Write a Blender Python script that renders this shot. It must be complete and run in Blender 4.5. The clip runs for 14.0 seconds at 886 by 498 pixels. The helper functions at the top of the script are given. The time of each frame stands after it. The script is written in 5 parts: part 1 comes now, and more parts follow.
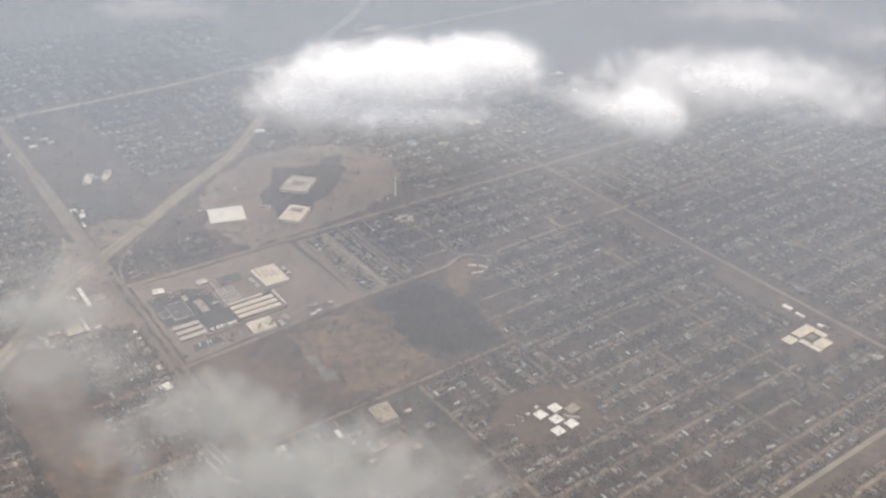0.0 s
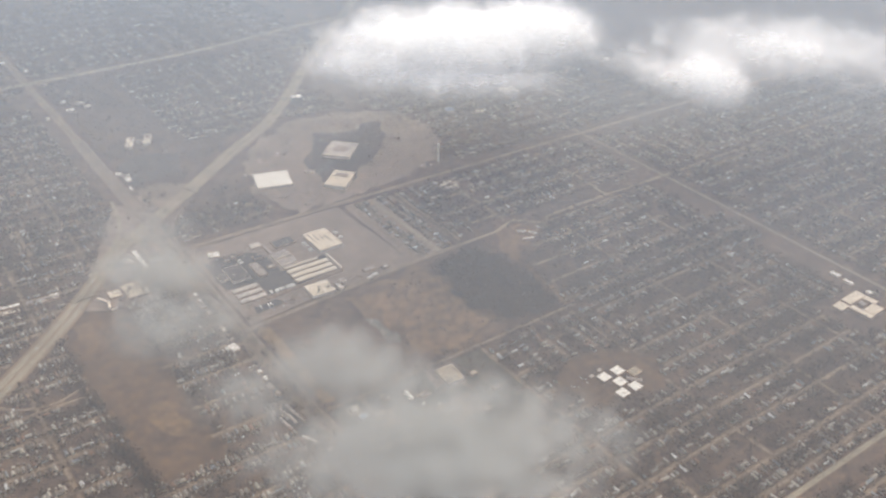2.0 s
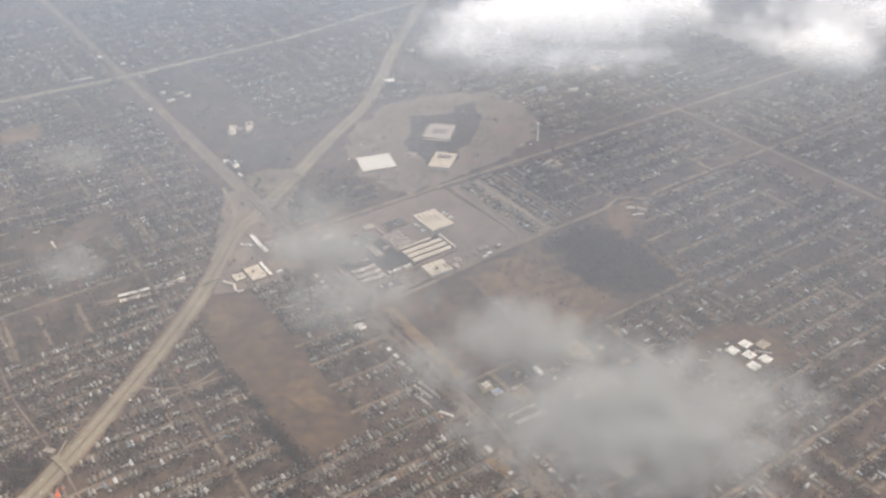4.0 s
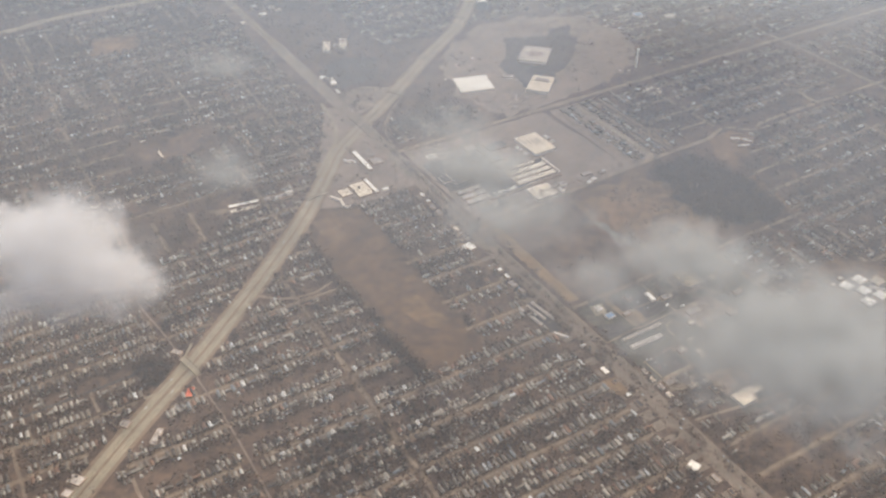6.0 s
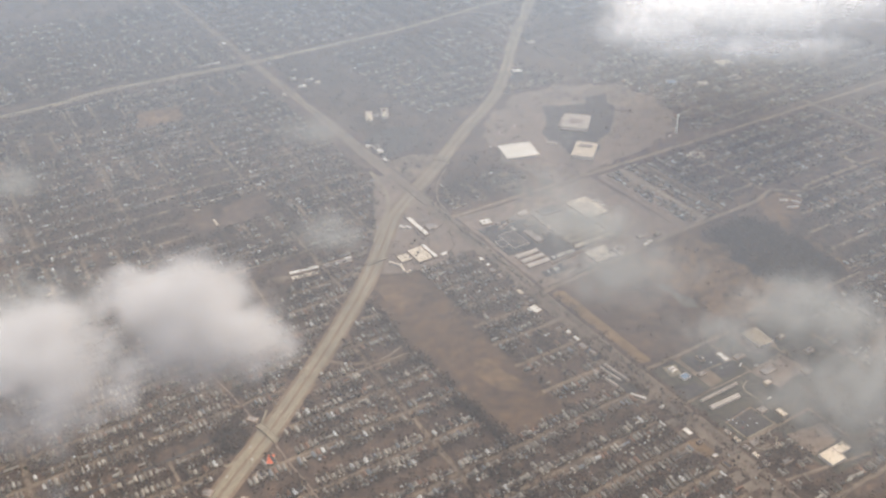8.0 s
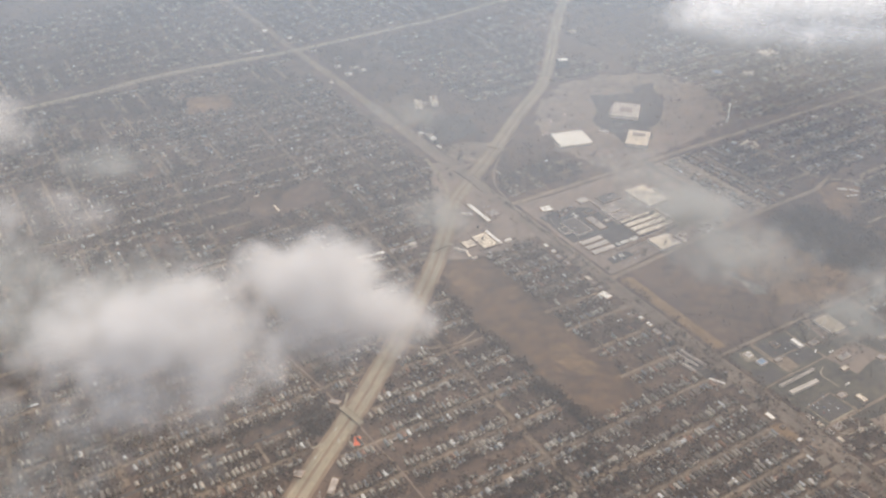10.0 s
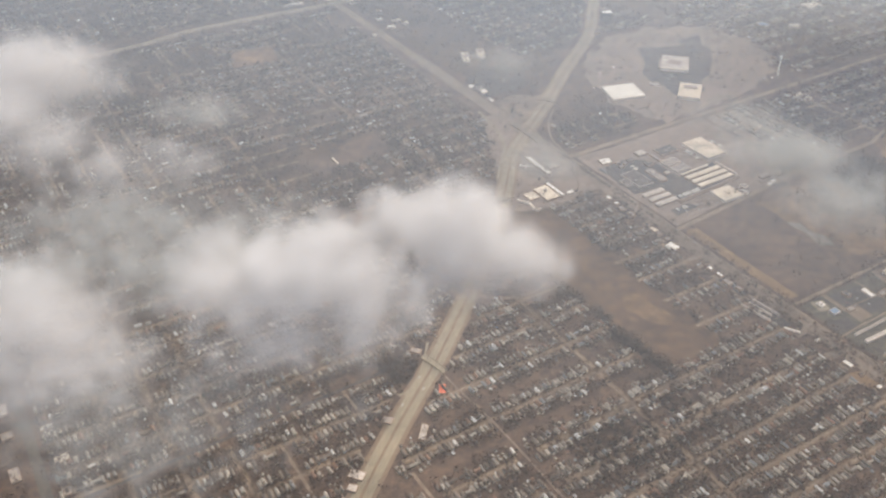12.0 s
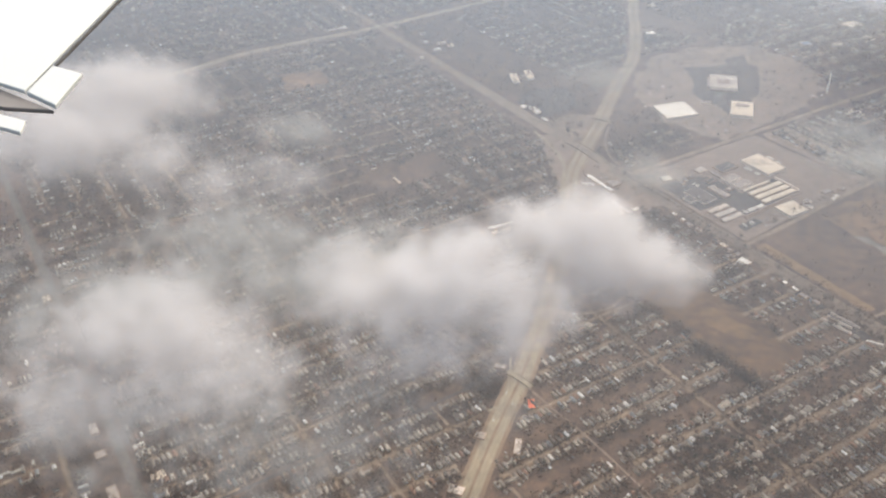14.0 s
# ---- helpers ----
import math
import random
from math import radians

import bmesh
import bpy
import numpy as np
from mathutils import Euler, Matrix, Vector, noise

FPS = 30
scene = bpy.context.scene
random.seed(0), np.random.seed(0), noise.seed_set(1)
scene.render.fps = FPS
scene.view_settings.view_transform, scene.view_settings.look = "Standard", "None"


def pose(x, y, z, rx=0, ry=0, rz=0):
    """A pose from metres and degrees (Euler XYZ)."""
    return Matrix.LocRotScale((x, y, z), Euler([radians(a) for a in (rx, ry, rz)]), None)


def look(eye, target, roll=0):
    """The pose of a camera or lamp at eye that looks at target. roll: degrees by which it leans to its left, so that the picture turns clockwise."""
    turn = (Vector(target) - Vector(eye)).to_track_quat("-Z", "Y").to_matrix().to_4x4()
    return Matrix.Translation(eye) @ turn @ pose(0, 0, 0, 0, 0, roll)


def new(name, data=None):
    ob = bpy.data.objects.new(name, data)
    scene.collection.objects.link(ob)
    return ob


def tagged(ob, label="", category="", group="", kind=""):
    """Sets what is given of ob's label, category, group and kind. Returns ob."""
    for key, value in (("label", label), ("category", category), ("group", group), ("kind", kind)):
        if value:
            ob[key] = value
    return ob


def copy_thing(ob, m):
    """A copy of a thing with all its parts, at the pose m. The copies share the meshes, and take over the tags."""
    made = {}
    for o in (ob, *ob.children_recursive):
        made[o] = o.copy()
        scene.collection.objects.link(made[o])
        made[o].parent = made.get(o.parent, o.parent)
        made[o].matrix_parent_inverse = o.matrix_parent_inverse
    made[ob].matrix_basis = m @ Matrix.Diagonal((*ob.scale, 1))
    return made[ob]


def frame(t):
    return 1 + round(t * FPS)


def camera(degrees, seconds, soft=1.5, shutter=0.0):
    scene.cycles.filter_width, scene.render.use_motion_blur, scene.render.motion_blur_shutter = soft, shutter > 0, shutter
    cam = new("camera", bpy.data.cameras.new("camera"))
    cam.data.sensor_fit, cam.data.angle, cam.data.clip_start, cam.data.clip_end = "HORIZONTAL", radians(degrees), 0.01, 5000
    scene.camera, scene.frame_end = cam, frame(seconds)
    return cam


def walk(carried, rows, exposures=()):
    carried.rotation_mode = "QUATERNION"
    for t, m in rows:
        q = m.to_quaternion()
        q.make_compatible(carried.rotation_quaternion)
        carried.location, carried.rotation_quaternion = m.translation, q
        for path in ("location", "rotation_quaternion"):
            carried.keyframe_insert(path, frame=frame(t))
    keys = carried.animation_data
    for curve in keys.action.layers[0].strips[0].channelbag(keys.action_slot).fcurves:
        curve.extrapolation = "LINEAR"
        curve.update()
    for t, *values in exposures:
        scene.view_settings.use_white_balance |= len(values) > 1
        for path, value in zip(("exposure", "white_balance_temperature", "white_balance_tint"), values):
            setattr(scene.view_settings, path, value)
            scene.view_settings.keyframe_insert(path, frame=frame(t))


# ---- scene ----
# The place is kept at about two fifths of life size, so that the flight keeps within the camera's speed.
cam = camera(52.34, 14.0, soft=2.2)
PATH = [  # seconds, place, turn
    (0.0, -1.05, -0.12, 583.69, 60.628, -0.981, -0.354),
    (0.5, -20.46, -2.75, 582.92, 58.779, -1.475, 0.410),
    (1.0, -39.83, -5.40, 582.14, 59.571, -0.791, 1.322),
    (1.5, -59.17, -8.09, 581.33, 58.104, -1.555, 1.673),
    (2.0, -78.49, -10.79, 580.49, 58.786, -1.648, -0.728),
    (2.2, -86.20, -11.88, 580.16, 59.112, -0.802, 0.289),
    (4.3, -166.92, -23.58, 576.39, 57.791, 0.930, 1.383),
    (4.5, -174.58, -24.71, 576.02, 58.778, 0.576, 1.730),
    (5.0, -193.71, -27.58, 575.06, 55.781, 1.226, 5.334),
    (5.5, -212.81, -30.46, 574.07, 55.068, 0.603, 4.824),
    (6.0, -231.87, -33.38, 573.07, 53.375, 0.426, 4.618),
    (6.5, -250.91, -36.32, 572.05, 54.719, 0.247, 4.147),
    (7.0, -269.91, -39.28, 571.00, 56.767, 0.742, 4.195),
    (7.5, -288.88, -42.28, 569.93, 57.062, 0.689, 3.968),
    (8.0, -307.83, -45.29, 568.84, 57.874, 0.796, 3.854),
    (8.2, -315.39, -46.51, 568.40, 58.288, 0.581, 3.712),
    (10.3, -394.56, -59.51, 563.55, 56.968, 0.555, 4.025),
    (10.5, -402.07, -60.77, 563.07, 56.670, 0.708, 4.056),
    (11.0, -420.83, -63.94, 561.85, 56.601, 0.665, 4.037),
    (11.5, -439.56, -67.14, 560.61, 55.492, 0.467, 3.988),
    (12.0, -458.25, -70.36, 559.35, 54.887, 0.490, 3.871),
    (12.5, -476.92, -73.61, 558.07, 54.079, 0.549, 3.968),
    (13.0, -495.55, -76.89, 556.77, 54.614, 0.510, 3.868),
    (13.5, -514.15, -80.19, 555.44, 55.003, 0.844, 3.824),
    (14.0, -532.73, -83.52, 554.09, 56.559, 0.991, 3.718),
]
EXPOSURES = [(0.0, 0.95, 7250, 9), (8.0, 0.95, 7250, 9), (12.0, 0.98, 7250, 9), (13.5, 1.04, 7200, 9), (14.0, 1.05, 7200, 9)]
walk(cam, [(t, pose(x, y, z, rx, ry, rz)) for t, x, y, z, rx, ry, rz in PATH], EXPOSURES)

# ---- light ----
SUN_AZIMUTH, SUN_HEIGHT = radians(16), radians(38)
world = bpy.data.worlds.new("sky")
scene.world = world
world.use_nodes = True
wn = world.node_tree.nodes
sky = wn.new("ShaderNodeTexSky")
sky.sky_type, sky.sun_disc = "NISHITA", False
sky.sun_elevation, sky.sun_rotation = SUN_HEIGHT, SUN_AZIMUTH
sky.air_density, sky.dust_density = 1.0, 2.5
world.node_tree.links.new(sky.outputs[0], wn["Background"].inputs[0])
wn["Background"].inputs[1].default_value = 0.15
sun = new("sun", bpy.data.lights.new("sun", "SUN"))
sun.data.energy, sun.data.angle, sun.data.color = 2.0, radians(110.0), (1.0, 0.955, 0.9)
sun.matrix_world = look((800 * math.sin(SUN_AZIMUTH) * math.cos(SUN_HEIGHT), 800 * math.cos(SUN_AZIMUTH) * math.cos(SUN_HEIGHT), 800 * math.sin(SUN_HEIGHT)), (0, 0, 0))
scene.cycles.transparent_max_bounces = 48

# ---- the street grid: a runs along the side streets, b along the avenue ----
GRID = pose(-432, 991, 0, 0, 0, 34.95)
rng = np.random.default_rng(7)


def place(a, b, z=0.0, turn=0.0):
    return GRID @ pose(a, b, z, 0, 0, turn)


# ---- materials ----
def material(name):
    m = bpy.data.materials.new(name)
    m.use_nodes = True
    return m, m.node_tree.nodes, m.node_tree.links


def ramp_node(nodes, stops):
    r = nodes.new("ShaderNodeValToRGB")
    while len(r.color_ramp.elements) < len(stops):
        r.color_ramp.elements.new(0.5)
    for e, (p, c) in zip(r.color_ramp.elements, stops):
        e.position, e.color = p, (*c, 1)
    return r


def surface(name, dark, light, fine=0.5, broad=0.03, rough=0.9, relief=0.0, spread=0.5, tint=None, metal=0.0, sheer=0.0):
    """Two scales of noise between a dark and a light tone; tint: stops of a colour ramp picked piece by piece."""
    m, n, l = material(name)
    dark, light = (tuple(min(v * k, 0.92) for v, k in zip(c, (1.15, 1.0, 0.885))) for c in (dark, light))
    bsdf = n["Principled BSDF"]
    co = n.new("ShaderNodeTexCoord")
    small, large = n.new("ShaderNodeTexNoise"), n.new("ShaderNodeTexNoise")
    for tex, s, d in ((small, fine, 6), (large, broad, 4)):
        tex.inputs["Scale"].default_value, tex.inputs["Detail"].default_value = s, d
        tex.inputs["Roughness"].default_value = 0.62
        l.new(co.outputs["Object"], tex.inputs["Vector"])
    mix = n.new("ShaderNodeMath")
    mix.operation = "MULTIPLY_ADD"
    l.new(large.outputs["Fac"], mix.inputs[0])
    mix.inputs[1].default_value = 1.0 - spread
    part_small = n.new("ShaderNodeMath")
    part_small.operation = "MULTIPLY"
    part_small.inputs[1].default_value = spread
    l.new(small.outputs["Fac"], part_small.inputs[0])
    l.new(part_small.outputs[0], mix.inputs[2])
    tone = ramp_node(n, [(0.37, dark), (0.63, light)])
    l.new(mix.outputs[0], tone.inputs[0])
    colour = tone.outputs[0]
    if tint:
        stops, source = tint
        pick = n.new("ShaderNodeNewGeometry" if source == "island" else "ShaderNodeObjectInfo")
        pal = ramp_node(n, stops)
        pal.color_ramp.interpolation = "CONSTANT"
        l.new(pick.outputs["Random Per Island" if source == "island" else "Random"], pal.inputs[0])
        mul = n.new("ShaderNodeMix")
        mul.data_type, mul.blend_type = "RGBA", "MULTIPLY"
        mul.inputs[0].default_value = 1.0
        l.new(pal.outputs[0], mul.inputs[6])
        l.new(colour, mul.inputs[7])
        colour = mul.outputs[2]
    l.new(colour, bsdf.inputs["Base Color"])
    bsdf.inputs["Roughness"].default_value, bsdf.inputs["Metallic"].default_value = rough, metal
    bsdf.inputs["Specular IOR Level"].default_value = 0.25
    if sheer:
        leak, blend = n.new("ShaderNodeBsdfTranslucent"), n.new("ShaderNodeMixShader")
        l.new(colour, leak.inputs["Color"])
        blend.inputs[0].default_value = sheer
        l.new(bsdf.outputs[0], blend.inputs[1])
        l.new(leak.outputs[0], blend.inputs[2])
        l.new(blend.outputs[0], n["Material Output"].inputs["Surface"])
    if relief:
        b = n.new("ShaderNodeBump")
        b.inputs["Strength"].default_value, b.inputs["Distance"].default_value = relief, 0.6
        l.new(small.outputs["Fac"], b.inputs["Height"])
        l.new(b.outputs[0], bsdf.inputs["Normal"])
    return m


ROOFS = [(0.0, (0.11, 0.09, 0.078)), (0.12, (0.17, 0.14, 0.118)), (0.28, (0.225, 0.185, 0.15)), (0.5, (0.31, 0.268, 0.228)), (0.67, (0.265, 0.16, 0.115)), (0.73, (0.235, 0.235, 0.235)), (0.79, (0.42, 0.375, 0.32)), (0.968, (0.62, 0.6, 0.57))]
WALLS = [(0.0, (0.38, 0.33, 0.27)), (0.25, (0.26, 0.18, 0.13)), (0.45, (0.38, 0.31, 0.235)), (0.75, (0.5, 0.465, 0.42))]
TWIGS = [(0.0, (0.128, 0.096, 0.082)), (0.3, (0.152, 0.11, 0.088)), (0.55, (0.096, 0.08, 0.073)), (0.8, (0.17, 0.114, 0.08)), (0.93, (0.066, 0.07, 0.052))]
M_GROUND = surface("dormant_grass", (0.045, 0.036, 0.032), (0.14, 0.1, 0.073), 0.16, 0.035, relief=0.4, spread=0.5)
M_FIELD_BROWN = surface("brown_field_grass", (0.05, 0.037, 0.029), (0.128, 0.086, 0.053), 0.1, 0.03, spread=0.5)
M_FIELD_DARK = surface("damp_meadow", (0.048, 0.037, 0.032), (0.135, 0.095, 0.07), 0.08, 0.015, spread=0.5)
M_FIELD_TAN = surface("dry_tan_grass", (0.09, 0.064, 0.044), (0.225, 0.152, 0.093), 0.09, 0.02, spread=0.5)
M_FIELD_MID = surface("mixed_field_grass", (0.068, 0.05, 0.037), (0.17, 0.118, 0.076), 0.09, 0.02, spread=0.5)
M_STRAW = surface("straw_grass", (0.12, 0.085, 0.054), (0.24, 0.17, 0.1), 0.1, 0.03, spread=0.5)
M_STRAW_DIM = surface("dull_straw_grass", (0.085, 0.06, 0.04), (0.175, 0.122, 0.07), 0.12, 0.04, spread=0.5)
M_ROAD_GREY = surface("grey_road_paving", (0.07, 0.067, 0.061), (0.12, 0.113, 0.103), 0.2, 0.03)
M_WOODS_FLOOR = surface("woodland_floor", (0.045, 0.042, 0.042), (0.08, 0.07, 0.062), 0.1, 0.02)
M_SCRUB = surface("scrubby_grey_ground", (0.042, 0.042, 0.036), (0.1, 0.093, 0.074), 0.12, 0.03, spread=0.5)
M_POND = surface("shallow_pond_ice", (0.075, 0.066, 0.058), (0.165, 0.155, 0.135), 0.09, 0.04, rough=0.5)
M_LOT = surface("worn_parking_asphalt", (0.13, 0.11, 0.093), (0.24, 0.198, 0.162), 0.12, 0.02, spread=0.5)
M_ASPHALT = surface("dark_asphalt", (0.046, 0.045, 0.046), (0.088, 0.082, 0.078), 0.25, 0.03)
M_CONCRETE = surface("tan_concrete_paving", (0.185, 0.17, 0.13), (0.295, 0.268, 0.203), 0.2, 0.02, spread=0.4)
M_VERGE = surface("tan_verge_grass", (0.135, 0.11, 0.082), (0.23, 0.184, 0.135), 0.15, 0.02)
M_AVENUE = surface("grey_avenue_paving", (0.14, 0.121, 0.099), (0.21, 0.183, 0.149), 0.2, 0.02)
M_LAWN = surface("faded_lawn", (0.055, 0.045, 0.036), (0.215, 0.17, 0.118), 0.2, 0.06, spread=0.5)
M_STREET = surface("pale_street_paving", (0.13, 0.108, 0.086), (0.25, 0.205, 0.155), 0.12, 0.03, spread=0.45)
M_WHITE_ROOF = surface("white_membrane_roof", (0.66, 0.68, 0.64), (0.8, 0.83, 0.79), 0.25, 0.06, rough=0.6)
M_CREAM_ROOF = surface("cream_gravel_roof", (0.54, 0.5, 0.41), (0.73, 0.68, 0.565), 0.35, 0.06)
M_TAN_ROOF = surface("tan_gravel_roof", (0.27, 0.235, 0.17), (0.4, 0.35, 0.26), 0.35, 0.06)
M_CAR_PARK = surface("weathered_car_park", (0.155, 0.132, 0.114), (0.245, 0.207, 0.173), 0.1, 0.02, spread=0.5)
M_PALE_ROOF = surface("pale_grey_roof", (0.38, 0.36, 0.33), (0.54, 0.52, 0.48), 0.35, 0.06)
M_GREY_ROOF = surface("grey_gravel_roof", (0.22, 0.205, 0.19), (0.36, 0.33, 0.3), 0.35, 0.06)
M_DARK_ROOF = surface("dark_bitumen_roof", (0.06, 0.058, 0.058), (0.13, 0.12, 0.115), 0.35, 0.06)
M_RED = surface("orange_red_paint", (0.5, 0.1, 0.05), (0.7, 0.18, 0.09), 0.5, 0.1, rough=0.6)
M_BLUE = surface("blue_metal_roof", (0.13, 0.2, 0.3), (0.22, 0.31, 0.42), 0.5, 0.1, rough=0.5)
M_BRICK = surface("brown_brick_wall", (0.26, 0.2, 0.155), (0.4, 0.32, 0.25), 0.8, 0.1)
M_CLADDING = surface("pale_wall_cladding", (0.5, 0.46, 0.41), (0.66, 0.62, 0.56), 0.6, 0.1)
M_DARK_WALL = surface("dark_glazed_wall", (0.05, 0.055, 0.065), (0.1, 0.105, 0.12), 0.6, 0.1, rough=0.3)
M_UNIT = surface("galvanised_roof_unit", (0.25, 0.25, 0.25), (0.42, 0.42, 0.41), 0.8, 0.1, rough=0.5, metal=0.3)
M_HOUSE_ROOF = surface("house_roof_shingle", (0.85, 0.85, 0.85), (1.0, 1.0, 1.0), 1.5, 0.05, tint=(ROOFS, "island"))
M_HOUSE_WALL = surface("house_wall", (0.85, 0.85, 0.85), (1.0, 1.0, 1.0), 1.5, 0.05, tint=(WALLS, "island"))
M_HOUSE_ROOF_ONE = surface("house_roof_shingle_near", (0.85, 0.85, 0.85), (1.0, 1.0, 1.0), 1.5, 0.05, tint=(ROOFS, "object"))
M_HOUSE_WALL_ONE = surface("house_wall_near", (0.85, 0.85, 0.85), (1.0, 1.0, 1.0), 1.5, 0.05, tint=(WALLS, "object"))
M_TWIG = surface("bare_twigs", (0.8, 0.8, 0.8), (1.0, 1.0, 1.0), 0.05, 0.01, tint=(TWIGS, "island"), sheer=0.5)
M_TWIG_ONE = surface("bare_twigs_near", (0.8, 0.8, 0.8), (1.0, 1.0, 1.0), 0.5, 0.1, tint=(TWIGS, "object"), sheer=0.5)
M_BARK = surface("grey_brown_bark", (0.06, 0.052, 0.045), (0.12, 0.1, 0.085), 2.0, 0.3)
M_CAR = surface("car_paint", (0.9, 0.9, 0.9), (1, 1, 1), 1.0, 0.1, rough=0.35, tint=([(0.0, (0.6, 0.6, 0.6)), (0.3, (0.05, 0.05, 0.06)), (0.55, (0.3, 0.3, 0.31)), (0.8, (0.25, 0.05, 0.04)), (0.88, (0.06, 0.1, 0.2))], "island"))
M_WING = surface("white_wing_paint", (0.34, 0.4, 0.43), (0.38, 0.445, 0.475), 0.5, 0.2, rough=0.4)
# Dark grey that paints in the shade below the wing flap.
M_FLAP_SHADE = surface("painted_flap_shade", (0.09, 0.09, 0.09), (0.14, 0.14, 0.14), 0.8, 0.2, rough=0.5)
M_SEAL = surface("black_edge_seal", (0.03, 0.03, 0.03), (0.05, 0.05, 0.05), 2.0, 0.5)


def vapour(name, colour, source):
    """Thin water vapour: a diffuse veil whose cover comes from source(nodes, links)."""
    m, n, l = material(name)
    n.remove(n["Principled BSDF"])
    clear, veil, lit, mix, inner = (n.new("ShaderNode" + k) for k in ("BsdfTransparent", "BsdfDiffuse", "BsdfTranslucent", "MixShader", "MixShader"))
    veil.inputs[0].default_value = lit.inputs[0].default_value = (*colour, 1)
    inner.inputs[0].default_value = 0.55
    l.new(veil.outputs[0], inner.inputs[1])
    l.new(lit.outputs[0], inner.inputs[2])
    l.new(clear.outputs[0], mix.inputs[1])
    l.new(inner.outputs[0], mix.inputs[2])
    l.new(source(n, l, veil, lit), mix.inputs[0])
    l.new(mix.outputs[0], n["Material Output"].inputs[0])
    return m


def cloud_cover(most, soft):
    """Cover that follows the density kept in the mesh, with wisps; most: the cover of one thin sheet at its thickest."""
    def cover(n, l, veil, lit):
        return cover_nodes(n, l, most, soft)
    return cover


def cover_nodes(n, l, most, soft):
    at = n.new("ShaderNodeAttribute")
    at.attribute_name = "cover"
    co, tex = n.new("ShaderNodeTexCoord"), n.new("ShaderNodeTexNoise")
    tex.inputs["Scale"].default_value, tex.inputs["Detail"].default_value, tex.inputs["Roughness"].default_value = 0.075, 4.5, 0.52
    l.new(co.outputs["Object"], tex.inputs["Vector"])
    wisps = n.new("ShaderNodeMapRange")
    wisps.inputs["From Min"].default_value, wisps.inputs["From Max"].default_value = 0.3, 0.7
    wisps.inputs["To Min"].default_value, wisps.inputs["To Max"].default_value = -CLOUD_WISP, CLOUD_WISP
    l.new(tex.outputs["Fac"], wisps.inputs["Value"])
    add = n.new("ShaderNodeMath")
    l.new(at.outputs["Fac"], add.inputs[0])
    l.new(wisps.outputs[0], add.inputs[1])
    shape = n.new("ShaderNodeMapRange")
    shape.interpolation_type = "SMOOTHSTEP"
    shape.inputs["From Min"].default_value, shape.inputs["From Max"].default_value = 0.0, soft
    shape.inputs["To Min"].default_value, shape.inputs["To Max"].default_value = 0.0, most
    l.new(add.outputs[0], shape.inputs["Value"])
    return shape.outputs[0]


# Paints distance haze into sheet cover: denser along Y, scaled by west along X.
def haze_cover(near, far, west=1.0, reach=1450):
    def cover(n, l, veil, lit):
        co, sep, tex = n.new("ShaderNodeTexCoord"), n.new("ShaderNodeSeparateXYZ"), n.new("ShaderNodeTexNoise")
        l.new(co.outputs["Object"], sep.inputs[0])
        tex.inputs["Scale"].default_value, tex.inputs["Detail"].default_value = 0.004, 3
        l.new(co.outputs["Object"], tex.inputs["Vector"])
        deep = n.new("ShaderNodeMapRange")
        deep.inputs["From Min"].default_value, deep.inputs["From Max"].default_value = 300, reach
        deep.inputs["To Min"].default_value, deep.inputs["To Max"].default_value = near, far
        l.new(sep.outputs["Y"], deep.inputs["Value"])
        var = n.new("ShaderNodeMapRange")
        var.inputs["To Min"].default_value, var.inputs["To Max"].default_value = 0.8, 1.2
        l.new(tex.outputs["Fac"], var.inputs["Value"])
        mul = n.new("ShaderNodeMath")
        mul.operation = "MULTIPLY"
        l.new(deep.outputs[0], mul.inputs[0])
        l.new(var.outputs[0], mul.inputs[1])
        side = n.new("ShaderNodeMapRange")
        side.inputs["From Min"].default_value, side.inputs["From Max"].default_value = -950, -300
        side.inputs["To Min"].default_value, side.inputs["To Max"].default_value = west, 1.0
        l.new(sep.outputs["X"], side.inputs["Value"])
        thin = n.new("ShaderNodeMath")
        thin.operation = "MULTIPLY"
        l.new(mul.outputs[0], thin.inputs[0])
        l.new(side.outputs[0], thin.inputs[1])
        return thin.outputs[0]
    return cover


CLOUD_WISP = 0.5
M_CLOUD = vapour("cloud_vapour", (0.745, 0.735, 0.73), cloud_cover(0.22, 1.6))
# Copies of the vapour: colour lowered to grey, then raised to paint sunlit clouds.
M_CLOUD_THIN = vapour("thin_grey_cloud_vapour", (0.54, 0.55, 0.542), cloud_cover(0.33, 1.8))
M_CLOUD_BRIGHT = vapour("cloud_vapour_painted_sunlit", (0.97, 0.97, 0.97), cloud_cover(0.3, 1.8))
# Haze tints set as sheet colours: warm grey low, blue for the distance.
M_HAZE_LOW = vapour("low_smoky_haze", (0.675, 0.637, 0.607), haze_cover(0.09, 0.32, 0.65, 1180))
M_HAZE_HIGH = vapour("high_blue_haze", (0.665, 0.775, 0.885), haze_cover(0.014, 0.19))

# ---- mesh helpers ----
def solid(name, bm, mat, ob_parent=None, label="", at=None):
    bm.normal_update()
    me = bpy.data.meshes.new(name)
    bm.to_mesh(me)
    bm.free()
    me.materials.append(mat)
    ob = new(name, me)
    ob.parent = ob_parent
    if at is not None:
        ob.matrix_basis = at
    return tagged(ob, label)


def part(name, bm, mat, parent, label=""):
    return solid(name, bm, mat, parent, label)


